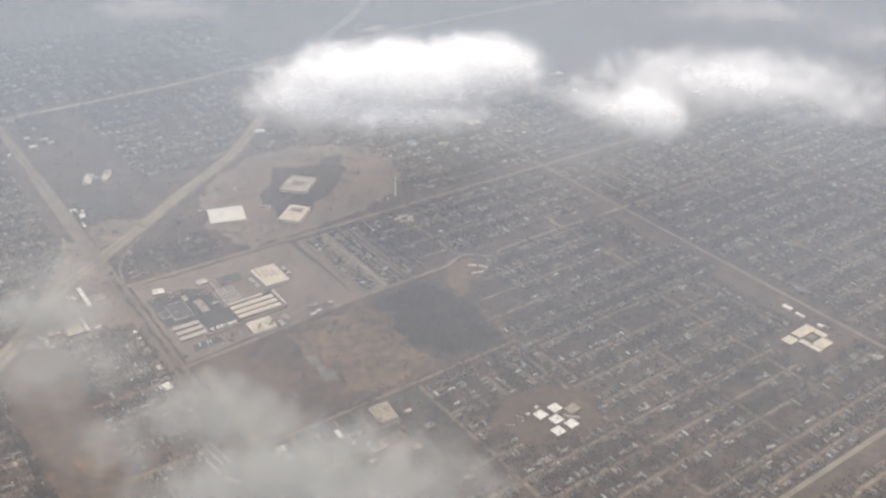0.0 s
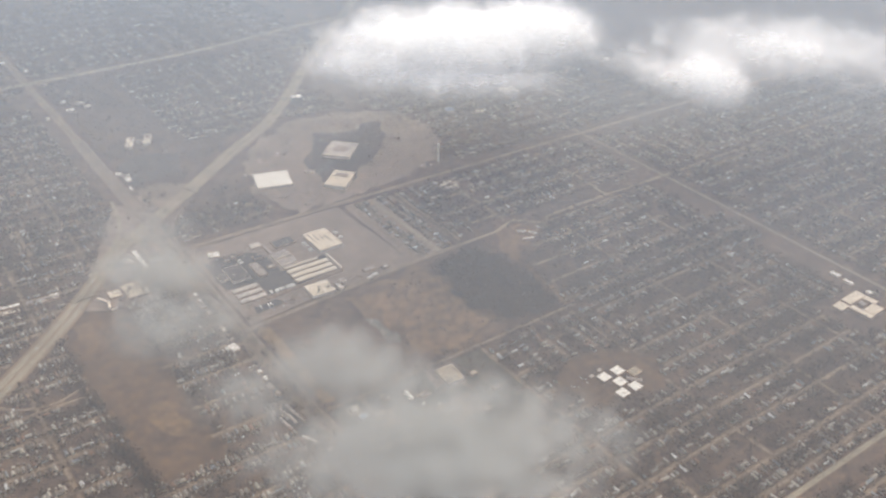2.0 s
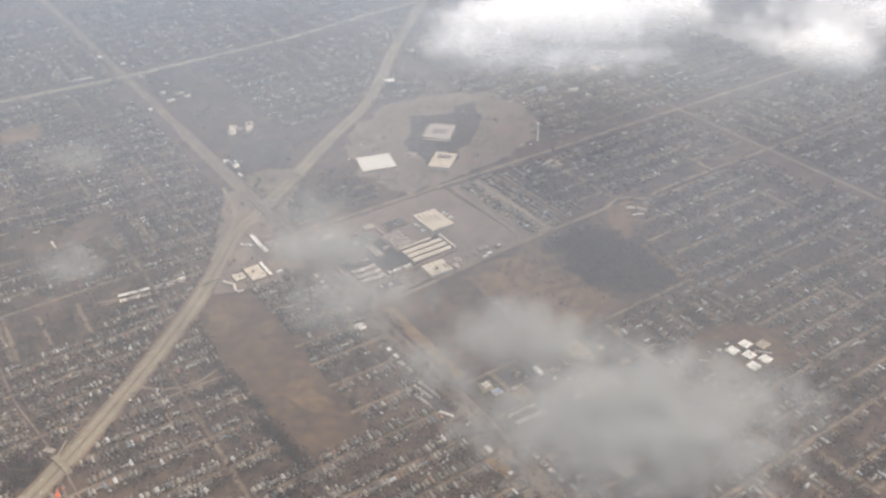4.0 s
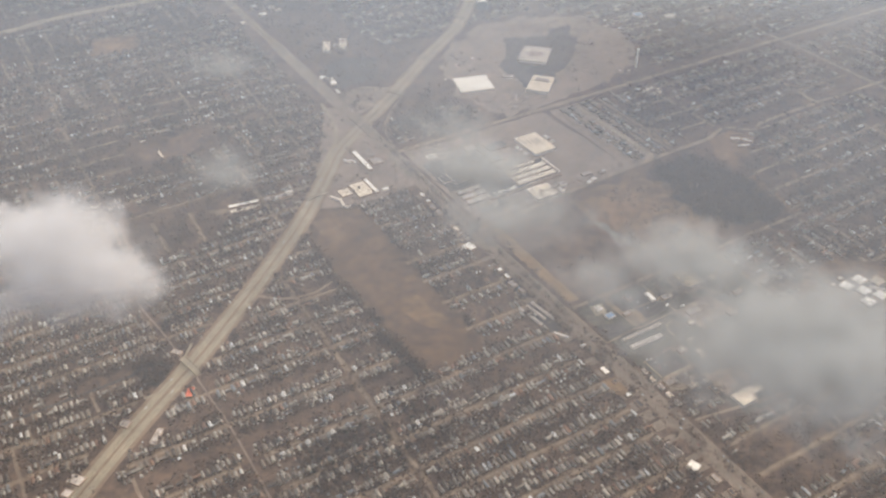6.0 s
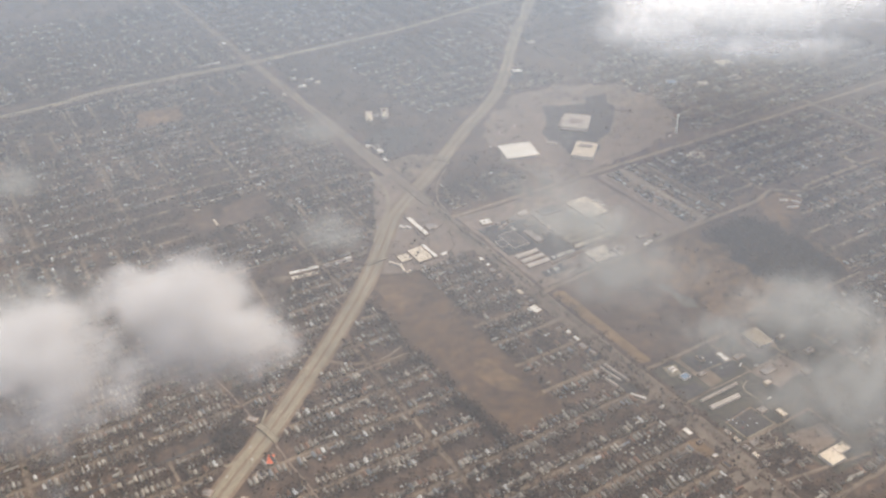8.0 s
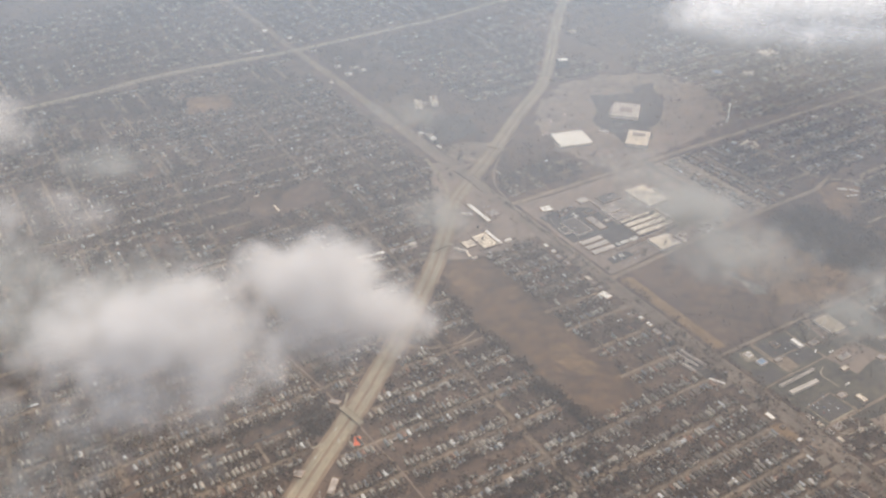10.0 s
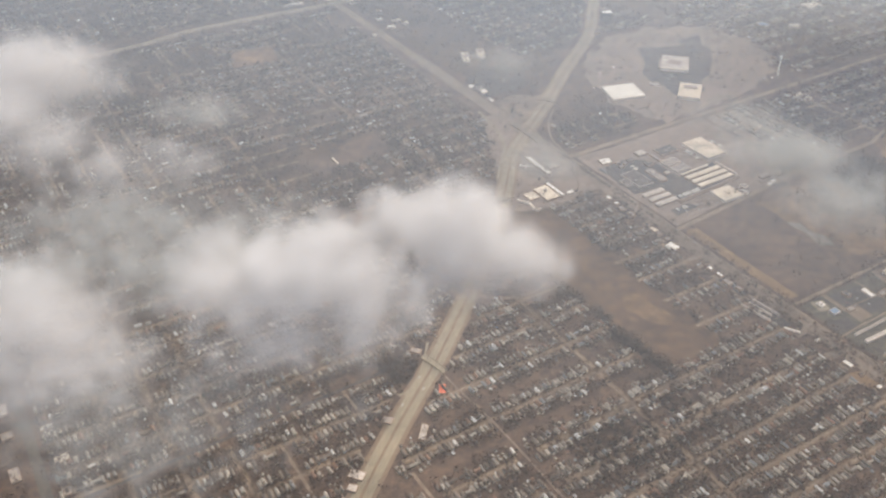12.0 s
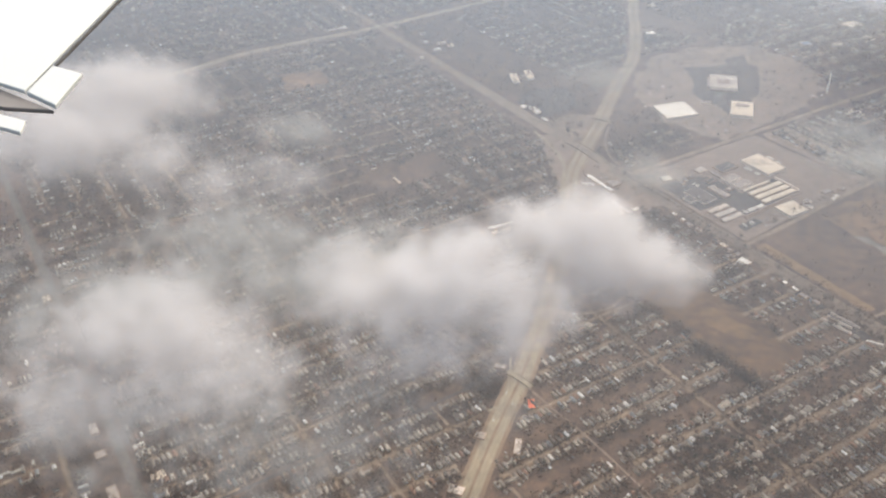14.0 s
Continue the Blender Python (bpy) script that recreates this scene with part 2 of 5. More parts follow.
def bulk(name, verts, faces, mats, slots=None):
    """One mesh out of arrays; all faces have the same number of corners."""
    me = bpy.data.meshes.new(name)
    faces = np.asarray(faces, np.int32)
    me.vertices.add(len(verts))
    me.vertices.foreach_set("co", np.asarray(verts, np.float32).ravel())
    me.loops.add(faces.size)
    me.loops.foreach_set("vertex_index", faces.ravel())
    me.polygons.add(len(faces))
    me.polygons.foreach_set("loop_start", np.arange(0, faces.size, faces.shape[1], dtype=np.int32))
    for m in mats:
        me.materials.append(m)
    if slots is not None:
        me.polygons.foreach_set("material_index", np.asarray(slots, np.int32))
    me.update(calc_edges=True)
    return new(name, me)


def box(bm, x0, x1, y0, y1, z0, z1):
    v = [bm.verts.new((x, y, z)) for z in (z0, z1) for x, y in ((x0, y0), (x1, y0), (x1, y1), (x0, y1))]
    for f in ((3, 2, 1, 0), (4, 5, 6, 7), (0, 1, 5, 4), (1, 2, 6, 5), (2, 3, 7, 6), (3, 0, 4, 7)):
        bm.faces.new([v[i] for i in f])
    return v


def boxed(*boxes):
    bm = bmesh.new()
    for b in boxes:
        box(bm, *b)
    return bm


def smooth_line(points, step=12.0):
    """A curve through the points, cut into short pieces."""
    p = [np.array(q, float) for q in points]
    p = [2 * p[0] - p[1]] + p + [2 * p[-1] - p[-2]]
    out = []
    for i in range(1, len(p) - 2):
        n = max(1, int(np.linalg.norm(p[i + 1] - p[i]) / step))
        for k in range(n):
            t = k / n
            out.append(0.5 * (2 * p[i] + (p[i + 1] - p[i - 1]) * t + (2 * p[i - 1] - 5 * p[i] + 4 * p[i + 1] - p[i + 2]) * t * t + (3 * p[i] - p[i - 1] - 3 * p[i + 1] + p[i + 2]) * t ** 3))
    return np.array(out + [p[-2]])


def ribbon(bm, line, width, z, offset=0.0, thick=0.0):
    """A band along a line in grid coordinates, with an optional depth below its top."""
    d = np.gradient(line, axis=0)
    d /= np.linalg.norm(d, axis=1)[:, None]
    side = np.stack([-d[:, 1], d[:, 0]], 1)
    zs = z if np.ndim(z) else np.full(len(line), z)
    rows = []
    for c, s, h in zip(line, side, zs):
        l, r = c + s * (offset + width / 2), c + s * (offset - width / 2)
        row = [bm.verts.new((*l, h)), bm.verts.new((*r, h))]
        if thick:
            row += [bm.verts.new((*r, h - thick)), bm.verts.new((*l, h - thick))]
        rows.append(row)
    for p, q in zip(rows, rows[1:]):
        n = len(p)
        for i in range(n if n > 2 else 1):
            j = (i + 1) % n
            bm.faces.new((p[i], p[j], q[j], q[i]))
    if thick:
        bm.faces.new(rows[0])
        bm.faces.new(rows[-1][::-1])


def on_grid(name, bm, mat, label, category, kind="structure"):
    return tagged(solid(name, bm, mat, None, "", GRID), label, category, kind=kind)


def outline(points, rough=3.0, step=8.0):
    """A closed outline with uneven edges."""
    out = []
    for p, q in zip(points, points[1:] + points[:1]):
        p, q = np.array(p, float), np.array(q, float)
        n = max(1, int(np.linalg.norm(q - p) / step))
        for k in range(n):
            c = p + (q - p) * k / n
            w = noise.noise_vector((c[0] * 0.06, c[1] * 0.06, 1.7))
            out.append((c[0] + rough * w[0], c[1] + rough * w[1]))
    return out


def patch(name, points, z, mat, label, category, rough=3.0):
    bm = bmesh.new()
    f = bm.faces.new([bm.verts.new((a, b, z)) for a, b in outline(points, rough)])
    if f.normal.z < 0:
        f.normal_flip()
    bmesh.ops.triangulate(bm, faces=[f])
    return on_grid(name, bm, mat, label, category)


def lattice(i, j, k):
    q = np.sin(i * 127.1 + j * 311.7 + k * 74.7) * 43758.5453
    return q - np.floor(q)


def value_noise(p):
    i = np.floor(p)
    f = p - i
    f = f * f * (3 - 2 * f)
    out = 0
    for dx in (0, 1):
        for dy in (0, 1):
            for dz in (0, 1):
                w = (f[:, 0] if dx else 1 - f[:, 0]) * (f[:, 1] if dy else 1 - f[:, 1]) * (f[:, 2] if dz else 1 - f[:, 2])
                out = out + w * lattice(i[:, 0] + dx, i[:, 1] + dy, i[:, 2] + dz)
    return out


# ---- ground ----
bm = bmesh.new()
bmesh.ops.create_grid(bm, x_segments=8, y_segments=8, size=8000)
on_grid("ground", bm, M_GROUND, "dormant brown winter ground of a flat suburb", "ground")

FREEWAY = smooth_line([(-760, -690), (-560, -520), (-424, -402), (-362, -352), (-320, -320), (-258, -267), (-202, -216), (-140, -155), (-82, -88), (-44, -42), (5, -2), (76, 52), (181, 138), (283, 216), (375, 316), (428, 381), (520, 484), (600, 566), (664, 637), (750, 735), (940, 911), (1500, 1500)])
NORTH_FREEWAY = smooth_line([(-1700, 560), (-900, 560), (-399, 566), (-257, 586), (-130, 583), (-17, 577), (167, 583), (335, 594), (517, 627), (640, 640), (760, 662), (1000, 690), (1700, 700)])
BROWN = [(-132, -150), (-80, -160), (-76, -225), (-78, -330), (-77, -385), (-81, -441), (-147, -447), (-149, -400), (-149, -345), (-155, -287), (-156, -250), (-152, -195)]
MEADOW = [(25, -280), (167, -266), (278, -269), (373, -267), (352, -340), (333, -428), (176, -431), (24, -431)]
MALL = [(176, 80), (200, 118), (241, 160), (308, 196), (380, 196), (435, 180), (482, 145), (490, 66), (470, 0), (436, -34), (373, -60), (281, -74), (182, -74), (162, 10)]
FACTORY = [(22, -86), (60, -90), (232, -90), (240, -258), (100, -262), (22, -272)]
SHOPS = [(24, -440), (205, -440), (200, -540), (110, -625), (64, -625), (62, -560), (24, -556)]
WEDGE = [(18, 30), (160, 150), (150, 215), (118, 400), (84, 560), (18, 560)]
JUNCTION = [(-115, -150), (-60, -20), (-14, 70), (16, 50), (16, -160), (-85, -165)]
SCHOOL = [(570, -590), (655, -590), (655, -655), (570, -655)]
COLLEGE = [(232, -528), (262, -507), (312, -511), (346, -556), (326, -592), (240, -580)]
WOODS = [(262, -278), (329, -276), (341, -356), (331, -425), (266, -419), (240, -365)]
STRIP = [(-14, -730), (0.5, -730), (0.5, -170), (-14, -170)]
CLEARING = [(372, -258), (410, -256), (426, -282), (392, -304), (350, -324), (344, -303)]
KEEP_OUT = [CLEARING, STRIP, BROWN, MEADOW, MALL, FACTORY, SHOPS, WEDGE, JUNCTION, SCHOOL, COLLEGE]

patch("field", BROWN, 0.03, M_FIELD_BROWN, "long brown dormant grass field beside the houses", "field", 2)
patch("field", [(-112, -330), (-96, -341), (-91, -386), (-105, -396), (-117, -381), (-122, -350)], 0.06, M_STRAW_DIM, "faded straw-coloured patch of field grass", "field", 5)
patch("field", [(-140, -170), (-120, -168), (-112, -215), (-135, -222)], 0.06, M_FIELD_MID, "reddish tan patch of field grass", "field", 5)
patch("field", MEADOW, 0.03, M_FIELD_DARK, "large dark brown open meadow beside the avenue", "field")
patch("field", [(132, -279), (232, -276), (266, -318), (250, -416), (172, -430), (122, -410), (136, -340)], 0.045, M_FIELD_MID, "brown grass edging the dry part of the meadow", "field", 22)
patch("field", [(240, -94), (288, -94), (289, -256), (240, -256)], 0.03, M_CAR_PARK, "bare tan ground of a row-house estate", "ground", 2)
patch("field", [(150, -288), (227, -284), (254, -319), (240, -405), (176, -424), (136, -401), (150, -340)], 0.06, M_FIELD_TAN, "dry tan grass in the open meadow", "field", 14)
patch("woodland_floor", WOODS, 0.09, M_WOODS_FLOOR, "dark leaf-covered floor of a small wood", "ground", 14)
patch("water", [(128, -326), (142, -338), (140, -352), (146, -372), (137, -386), (126, -379), (132, -352)], 0.1, M_POND, "pale shallow pond in the meadow", "pond", 4)
patch("field", [(22, -285), (37, -285), (36, -428), (24, -424)], 0.07, M_STRAW, "orange straw verge along the avenue", "field", 2)
patch("field", [(338, -345), (352, -350), (346, -430), (330, -430)], 0.05, M_FIELD_TAN, "tan grass strip beside the wood", "field", 3)
patch("field", CLEARING, 0.05, M_FIELD_TAN, "round tan grass clearing", "field", 4)
patch("car_park", MALL, 0.03, M_CAR_PARK, "wide worn tan car park around a shopping centre", "car park", 12)
patch("car_park", [(322, 140), (352, 122), (386, 111), (404, 132), (437, 123), (414, 94), (418, 80), (392, 50), (346, 5), (318, -2), (300, -30), (268, -44), (252, -16), (262, 14), (250, 22), (264, 62), (290, 84)], 0.06, M_ASPHALT, "dark asphalt court round the shopping centre blocks", "car park", 2)
patch("car_park", FACTORY, 0.03, M_CAR_PARK, "worn tan yard of a factory estate", "yard", 2)
patch("car_park", [(27, -126), (70, -124), (94, -140), (98, -152), (99, -192), (158, -186), (158, -229), (64, -230), (62, -198), (27, -196)], 0.06, M_ASPHALT, "dark asphalt yard between factory sheds", "yard", 2)
patch("car_park", [(38, -242), (68, -241), (70, -253), (37, -256)], 0.06, M_ASPHALT, "dark asphalt yard behind the long shed", "yard", 1)
patch("car_park", SHOPS, 0.03, M_SCRUB, "mixed ground of a shopping strip beside the avenue", "yard", 3)
patch("car_park", [(34, -527), (62, -524), (66, -552), (36, -553)], 0.06, M_ASPHALT, "dark asphalt car park with a pale kerb", "car park", 0.5)
patch("car_park", [(60, -443), (100, -448), (103, -484), (76, -484), (72, -466), (60, -464)], 0.06, M_ASPHALT, "dark asphalt lot behind the shops", "car park", 1)
patch("car_park", [(23, -472), (50, -474), (48, -490), (25, -489)], 0.06, M_ASPHALT, "dark asphalt lot beside the avenue", "car park", 1)
patch("car_park", [(60, -466), (75, -467), (73, -486), (56, -486)], 0.06, M_VERGE, "tan dirt yard between shops", "yard", 2)
patch("car_park", [(37, -442), (51, -445), (47, -459), (35, -457)], 0.06, M_CONCRETE, "pale gravel yard by the corner", "yard", 2)
patch("car_park", [(-7, -366), (0, -368), (-2, -397), (-13, -400)], 0.06, M_ASPHALT, "dark asphalt lot beside the avenue", "car park", 1)
patch("car_park", [(-17, -407), (-5, -407), (-5, -440), (-21, -441)], 0.06, M_ASPHALT, "dark asphalt lot between garage rows", "car park", 0.5)
patch("car_park", [(-18, -529), (-3, -531), (-2, -550), (-13, -552)], 0.06, M_STRAW, "straw-coloured vacant lot beside the avenue", "yard", 3)
patch("car_park", [(-14, -440), (-4, -442), (-5, -456), (-17, -456)], 0.06, M_ASPHALT, "dark forecourt by a roadside shop", "car park", 1)
patch("car_park", [(66, -570), (104, -574), (100, -596), (68, -598)], 0.06, M_LOT, "worn drive round a flat-roofed shop", "car park", 3)
patch("car_park", [(104, -492), (150, -488), (158, -516), (112, -522)], 0.06, M_LOT, "worn tan lot behind the shops", "car park", 3)
patch("car_park", [(132, -438), (165, -442), (160, -478), (126, -476)], 0.06, M_LOT, "tan car park round a flat-roofed shop", "car park", 1)
patch("field", WEDGE, 0.03, M_FIELD_DARK, "brown grass wedge between avenue and freeway", "field")
patch("field", [(22, 378), (88, 330), (118, 255), (60, 190), (20, 215)], 0.06, M_FIELD_BROWN, "brown grass beside the avenue", "field", 5)
patch("car_park", [(22, 178), (70, 205), (120, 180), (95, 118), (22, 110)], 0.06, M_ASPHALT, "dark car park beside the avenue", "car park", 3)
patch("field", [(20, 98), (60, 104), (105, 72), (60, 42), (20, 30)], 0.06, M_LOT, "worn lot inside the freeway ramp", "yard", 3)
patch("field", JUNCTION, 0.03, M_CAR_PARK, "worn roadside ground at the freeway junction", "yard", 3)
patch("field", [(-233, 95), (-163, 106), (-169, 50), (-236, 43)], 0.03, M_FIELD_DARK, "dark green-brown school playing field", "field", 2)
patch("field", [(-262, 130), (-215, 135), (-222, 85), (-268, 82)], 0.03, M_FIELD_BROWN, "brown playground grass", "field", 3)
patch("field", [(-225, 466), (-165, 450), (-180, 395), (-250, 406)], 0.03, M_FIELD_TAN, "faded tan park grass among the houses", "field", 6)
patch("field", [(-160, -78), (-118, -62), (-122, -88), (-158, -98)], 0.03, M_FIELD_BROWN, "reddish bare ground beside the freeway", "field", 4)
patch("field", SCHOOL, 0.03, M_FIELD_DARK, "trodden school grounds", "field", 3)
patch("field", COLLEGE, 0.03, M_FIELD_BROWN, "brown grass round a cluster of square blocks", "field", 3)
patch("woodland_floor", [(-372, -300), (-350, -299), (-334, -312), (-356, -336), (-368, -320)], 0.05, M_WOODS_FLOOR, "dark leaf-covered floor of a small freeway copse", "ground", 3)
patch("woodland_floor", [(-161, -370), (-153, -372), (-145, -442), (-153, -446)], 0.05, M_WOODS_FLOOR, "dark leaf litter under a field hedge", "ground", 2)
KEEP_OUT += [[(-372, -300), (-350, -299), (-334, -312), (-356, -336), (-368, -320)], [(-236, 98), (-160, 108), (-166, 48), (-270, 42), (-268, 135)], [(-225, 466), (-165, 450), (-180, 395), (-250, 406)]]

# ---- roads ----
ROADS = []


def road(name, line, width, z, mat, label, parts=((0.0, 1.0),)):
    line = np.asarray(line, float)
    ROADS.append((line, width))
    bm = bmesh.new()
    for off, share in parts:
        ribbon(bm, line, width * share, z, off * width)
    return on_grid(name, bm, mat, label, "road")


def straight(a0, b0, a1, b1, step=40.0):
    n = max(2, int(math.hypot(a1 - a0, b1 - b0) / step))
    return np.stack([np.linspace(a0, a1, n), np.linspace(b0, b1, n)], 1)


for nm, line, w in (("freeway", FREEWAY, 23.0), ("freeway", NORTH_FREEWAY, 17.0)):
    road("road_verge", line, w, 0.12, M_VERGE, "tan grass verge of a freeway")
    road(nm, line, w, 0.17, M_CONCRETE, "pale tan concrete freeway carriageways", ((-0.2, 0.3), (0.2, 0.3)))
    bm = bmesh.new()
    ribbon(bm, line, 0.4, 0.45, 0.0, 0.3)
    on_grid("median_barrier", bm, M_VERGE, "low concrete barrier between freeway carriageways", "barrier")
AVENUE = straight(10, -1500, 8, 300)
NORTH_AVENUE = straight(8, 300, -16, 2200)
road("road_verge", AVENUE, 19.0, 0.1, M_LOT, "tan verge of the avenue")
road("road", AVENUE, 16.0, 0.15, M_AVENUE, "grey dual avenue with a grass median", ((-0.28, 0.36), (0.28, 0.36)))
road("road_verge", NORTH_AVENUE, 15.0, 0.1, M_FIELD_TAN, "brown verge of the avenue")
road("road", NORTH_AVENUE, 12.0, 0.15, M_AVENUE, "dull grey avenue running north", ((-0.28, 0.36), (0.28, 0.36)))
road("road", straight(18, -82, 1700, -88), 7.0, 0.14, M_STREET, "pale tan collector road")
road("road", smooth_line([(18, -276), (100, -270), (181, -263), (290, -258), (371, -257), (392, -250), (410, -246), (426, -262), (440, -272), (455, -262), (475, -261), (571, -260), (668, -262), (1200, -262)]), 6.0, 0.13, M_STREET, "pale road winding past the meadow")
road("road", straight(18, -436, 345, -434), 4.0, 0.13, M_STREET, "pale road along the foot of the meadow")
road("road", straight(-655, -1400, -664, 1400), 9.0, 0.14, M_ROAD_GREY, "grey section road between neighbourhoods")
road("road", straight(668, -1400, 690, 620), 6.0, 0.14, M_AVENUE, "grey section road between neighbourhoods")
road("road", straight(40, -757, 1700, -757), 5.4, 0.14, M_CONCRETE, "wide tan section road")
road("road", smooth_line([(-315, -800), (-317, -454), (-322, -370), (-326, -322), (-334, -260), (-342, -200), (-345, -60)]), 2.0, 0.14, M_LOT, "pale street crossing the freeway")
road("road", smooth_line([(-372, -342), (-357, -342), (-349.5, -334.6), (-340, -325.5), (-330, -315), (-314, -294)]), 2.4, 0.15, M_CONCRETE, "freeway service road")
road("road", smooth_line([(-12, 84), (-20, 30), (-36, -14), (-60, -44), (-92, -82)]), 4.5, 0.18, M_CONCRETE, "tan freeway slip road")
road("road", smooth_line([(20, 78), (48, 44), (70, 40), (100, 62)]), 4.0, 0.18, M_CONCRETE, "tan freeway slip road")
road("road", smooth_line([(19, -74), (26, -34), (48, 4), (84, 40)]), 2.6, 0.18, M_LOT, "tan freeway slip road")
for bend in ([(430, 372), (470, 432), (505, 500), (520, 560), (490, 606), (440, 612)], [(452, 400), (510, 462), (580, 560), (640, 622), (720, 650)], [(455, 588), (486, 560), (500, 520), (478, 470)]):
    road("road", smooth_line(bend), 5.0, 0.18, M_CONCRETE, "tan freeway slip road")
road("road", smooth_line([(-2, -24), (-22, -30), (-44, -50)]), 4.0, 0.18, M_CONCRETE, "tan freeway slip road")
road("road", straight(-650, -314, -345, -307.5), 3.6, 0.13, M_ASPHALT, "dark railway cutting between gardens")
for a, b0, b1 in ((-482, -342, -402), (-411, -310, -338), (-404, -424, -461)):
    road("road", straight(a, b0, a + 1, b1, 15), 3.0, 0.13, M_STREET, "pale neighbourhood cross street")
for b in (-289, -325, -364, -409):
    road("road", straight(-83, b, -14, b - 1, 15), 4.4, 0.13, M_VERGE, "pale tan neighbourhood street with wide verges")
for a in (248, 281, 311):
    road("road", straight(a, -100, a + 1, -262), 3.4 if a != 281 else 4.5, 0.13, M_CONCRETE if a == 281 else M_STREET, "pale neighbourhood street")
road("road", straight(440, -222, 668, -222), 3.4, 0.13, M_STREET, "pale neighbourhood street")
road("road", straight(566, -222, 566, -260), 4.5, 0.13, M_CONCRETE, "short pale link street")
road("road", straight(110, -622, 24, -606), 3.0, 0.13, M_STREET, "service lane to a flat-roofed shop")
road("road", straight(57, -440, 57.5, -486, 12), 2.2, 0.13, M_STREET, "narrow lane between shops")
road("road", straight(34, -491.5, 61, -490, 8), 2.6, 0.13, M_STREET, "narrow pale lane between shops")
for lane in ([(60, -438), (60, -488)], [(104, -440), (106, -492)], [(19, -440), (19.5, -492)], [(19, -492), (106, -490)], [(60, -466), (104, -468)], [(32, -530), (68, -527)], [(67, -527), (69, -555)], [(110, -557), (112, -600)], [(150, -440), (160, -520)], [(106, -492), (160, -486)]):
    (p0, q0), (p1, q1) = lane
    road("road", straight(p0, q0, p1, q1, 12), 1.7, 0.13, M_STREET, "narrow pale lane framing a block of shops")
road("road", smooth_line([(81, -526), (80, -508), (83, -503), (92, -499)]), 1.4, 0.13, M_CONCRETE, "pale bent drive behind the shops")
road("road", straight(19, -556, 110, -557, 20), 3.2, 0.13, M_STREET, "narrow lane behind the dark car park")
road("road", smooth_line([(58, -566), (48, -574), (36, -572), (30, -564)]), 1.4, 0.13, M_CONCRETE, "pale curving drive")
road("road", smooth_line([(-246, -246), (-234, -260), (-215, -277), (-186, -284), (-162, -277)], 6), 3.2, 0.13, M_STREET, "curved neighbourhood street")
road("road", straight(-165, -102, -230, -92, 12), 3.0, 0.13, M_STREET, "service road past long sheds")


# ---- neighbourhoods ----
def inside(poly, a, b):
    hit = np.zeros(len(a), bool)
    for (x0, y0), (x1, y1) in zip(poly, poly[1:] + poly[:1]):
        if y0 != y1:
            hit ^= ((y0 > b) != (y1 > b)) & (a < (x1 - x0) * (b - y0) / (y1 - y0) + x0)
    return hit


def near_line(line, a, b, reach):
    out = np.zeros(len(a), bool)
    for p, q in zip(line, line[1:]):
        lo, hi = np.minimum(p, q) - reach, np.maximum(p, q) + reach
        k = (a > lo[0]) & (a < hi[0]) & (b > lo[1]) & (b < hi[1]) & ~out
        if k.any():
            d = q - p
            t = np.clip(((a[k] - p[0]) * d[0] + (b[k] - p[1]) * d[1]) / (d @ d), 0, 1)
            out[k] = np.hypot(a[k] - p[0] - t * d[0], b[k] - p[1] - t * d[1]) < reach
    return out


def free(a, b, pad):
    ok = np.ones(len(a), bool)
    for poly in KEEP_OUT:
        ok &= ~inside(poly, a, b)
    for line, width in ROADS[:MAIN_ROADS]:
        ok &= ~near_line(line, a, b, width / 2 + pad)
    return ok


MAIN_ROADS = len(ROADS)
SOUTH = [-178, -215, -252, -289, -325, -364, -409, -456, -497, -532, -568, -599, -636, -676, -712]
CROSS = {0: (-204,), 1: (-520, -560, -600), 2: (-560, -446, -331, -168, -84), 3: (-1150, -1020, -905, -790), 4: (455, 571), 5: (118, 205, 330, 457, 548), 6: (420, 540, 690, 830), 7: (400, 571), 8: (571, 760, 900), 9: (800, 918, 1040), 12: (230, 330), 13: (-900, -620, -331, -168, 160)}
ZONES = [  # streets that run along a: a0, a1, street lines b, share of lots that are built, extra tree cover, bank of the freeway
    (-445, -2, SOUTH, 0.95, 0.14, 1),
    (-648, -150, [-574, -535, -496, -457, -418, -380, -342, -310, -277, -240, -203, -166], 0.92, 0.14, -1),
    (-648, -20, list(range(-134, 545, 37)), 0.6, 0.25),
    (-1250, -668, list(range(-430, 545, 38)), 0.52, 0.2),
    (338, 660, list(range(-420, -270, 37)), 0.6, 0.3),
    (26, 660, [-458, -496, -533, -570, -606, -640, -676, -715, -741], 0.68, 0.2),
    (300, 1100, [-790, -828, -866], 0.6, 0.2),
    (332, 660, [-112, -148, -185, -222], 0.6, 0.15),
    (455, 1000, list(range(-50, 560, 38)), 0.5, 0.3),
    (690, 1300, list(range(-735, -95, 38)), 0.55, 0.25),
    (-258, -94, [264.5, 297, 318], 0.7, -1.2, 0),
    (24, 155, [-50, -20], 0.4, 0.2),
    (140, 420, list(range(225, 545, 38)), 0.55, 0.35),
    (-1250, 560, list(range(625, 1010, 42)), 0.35, 0.35),
]
def beside(bank, a, b):
    """Which places lie on the given bank of the freeway: 1 east, -1 west."""
    return (a + 324 - (b + 323) * 1.12) * bank[0] > 0 if bank else np.ones(len(a), bool)


def turned_block(a, b, number):
    """Blocks of the far suburbs whose streets run the other way; 0: as the zone, 1: crosswise."""
    if number < 2 or number == 10:
        return np.zeros(len(a), int)
    pick = lattice(np.floor(a / 118.0), np.floor(b / 76.0), 3.7)
    return np.where(pick > 0.78, 1, 0)


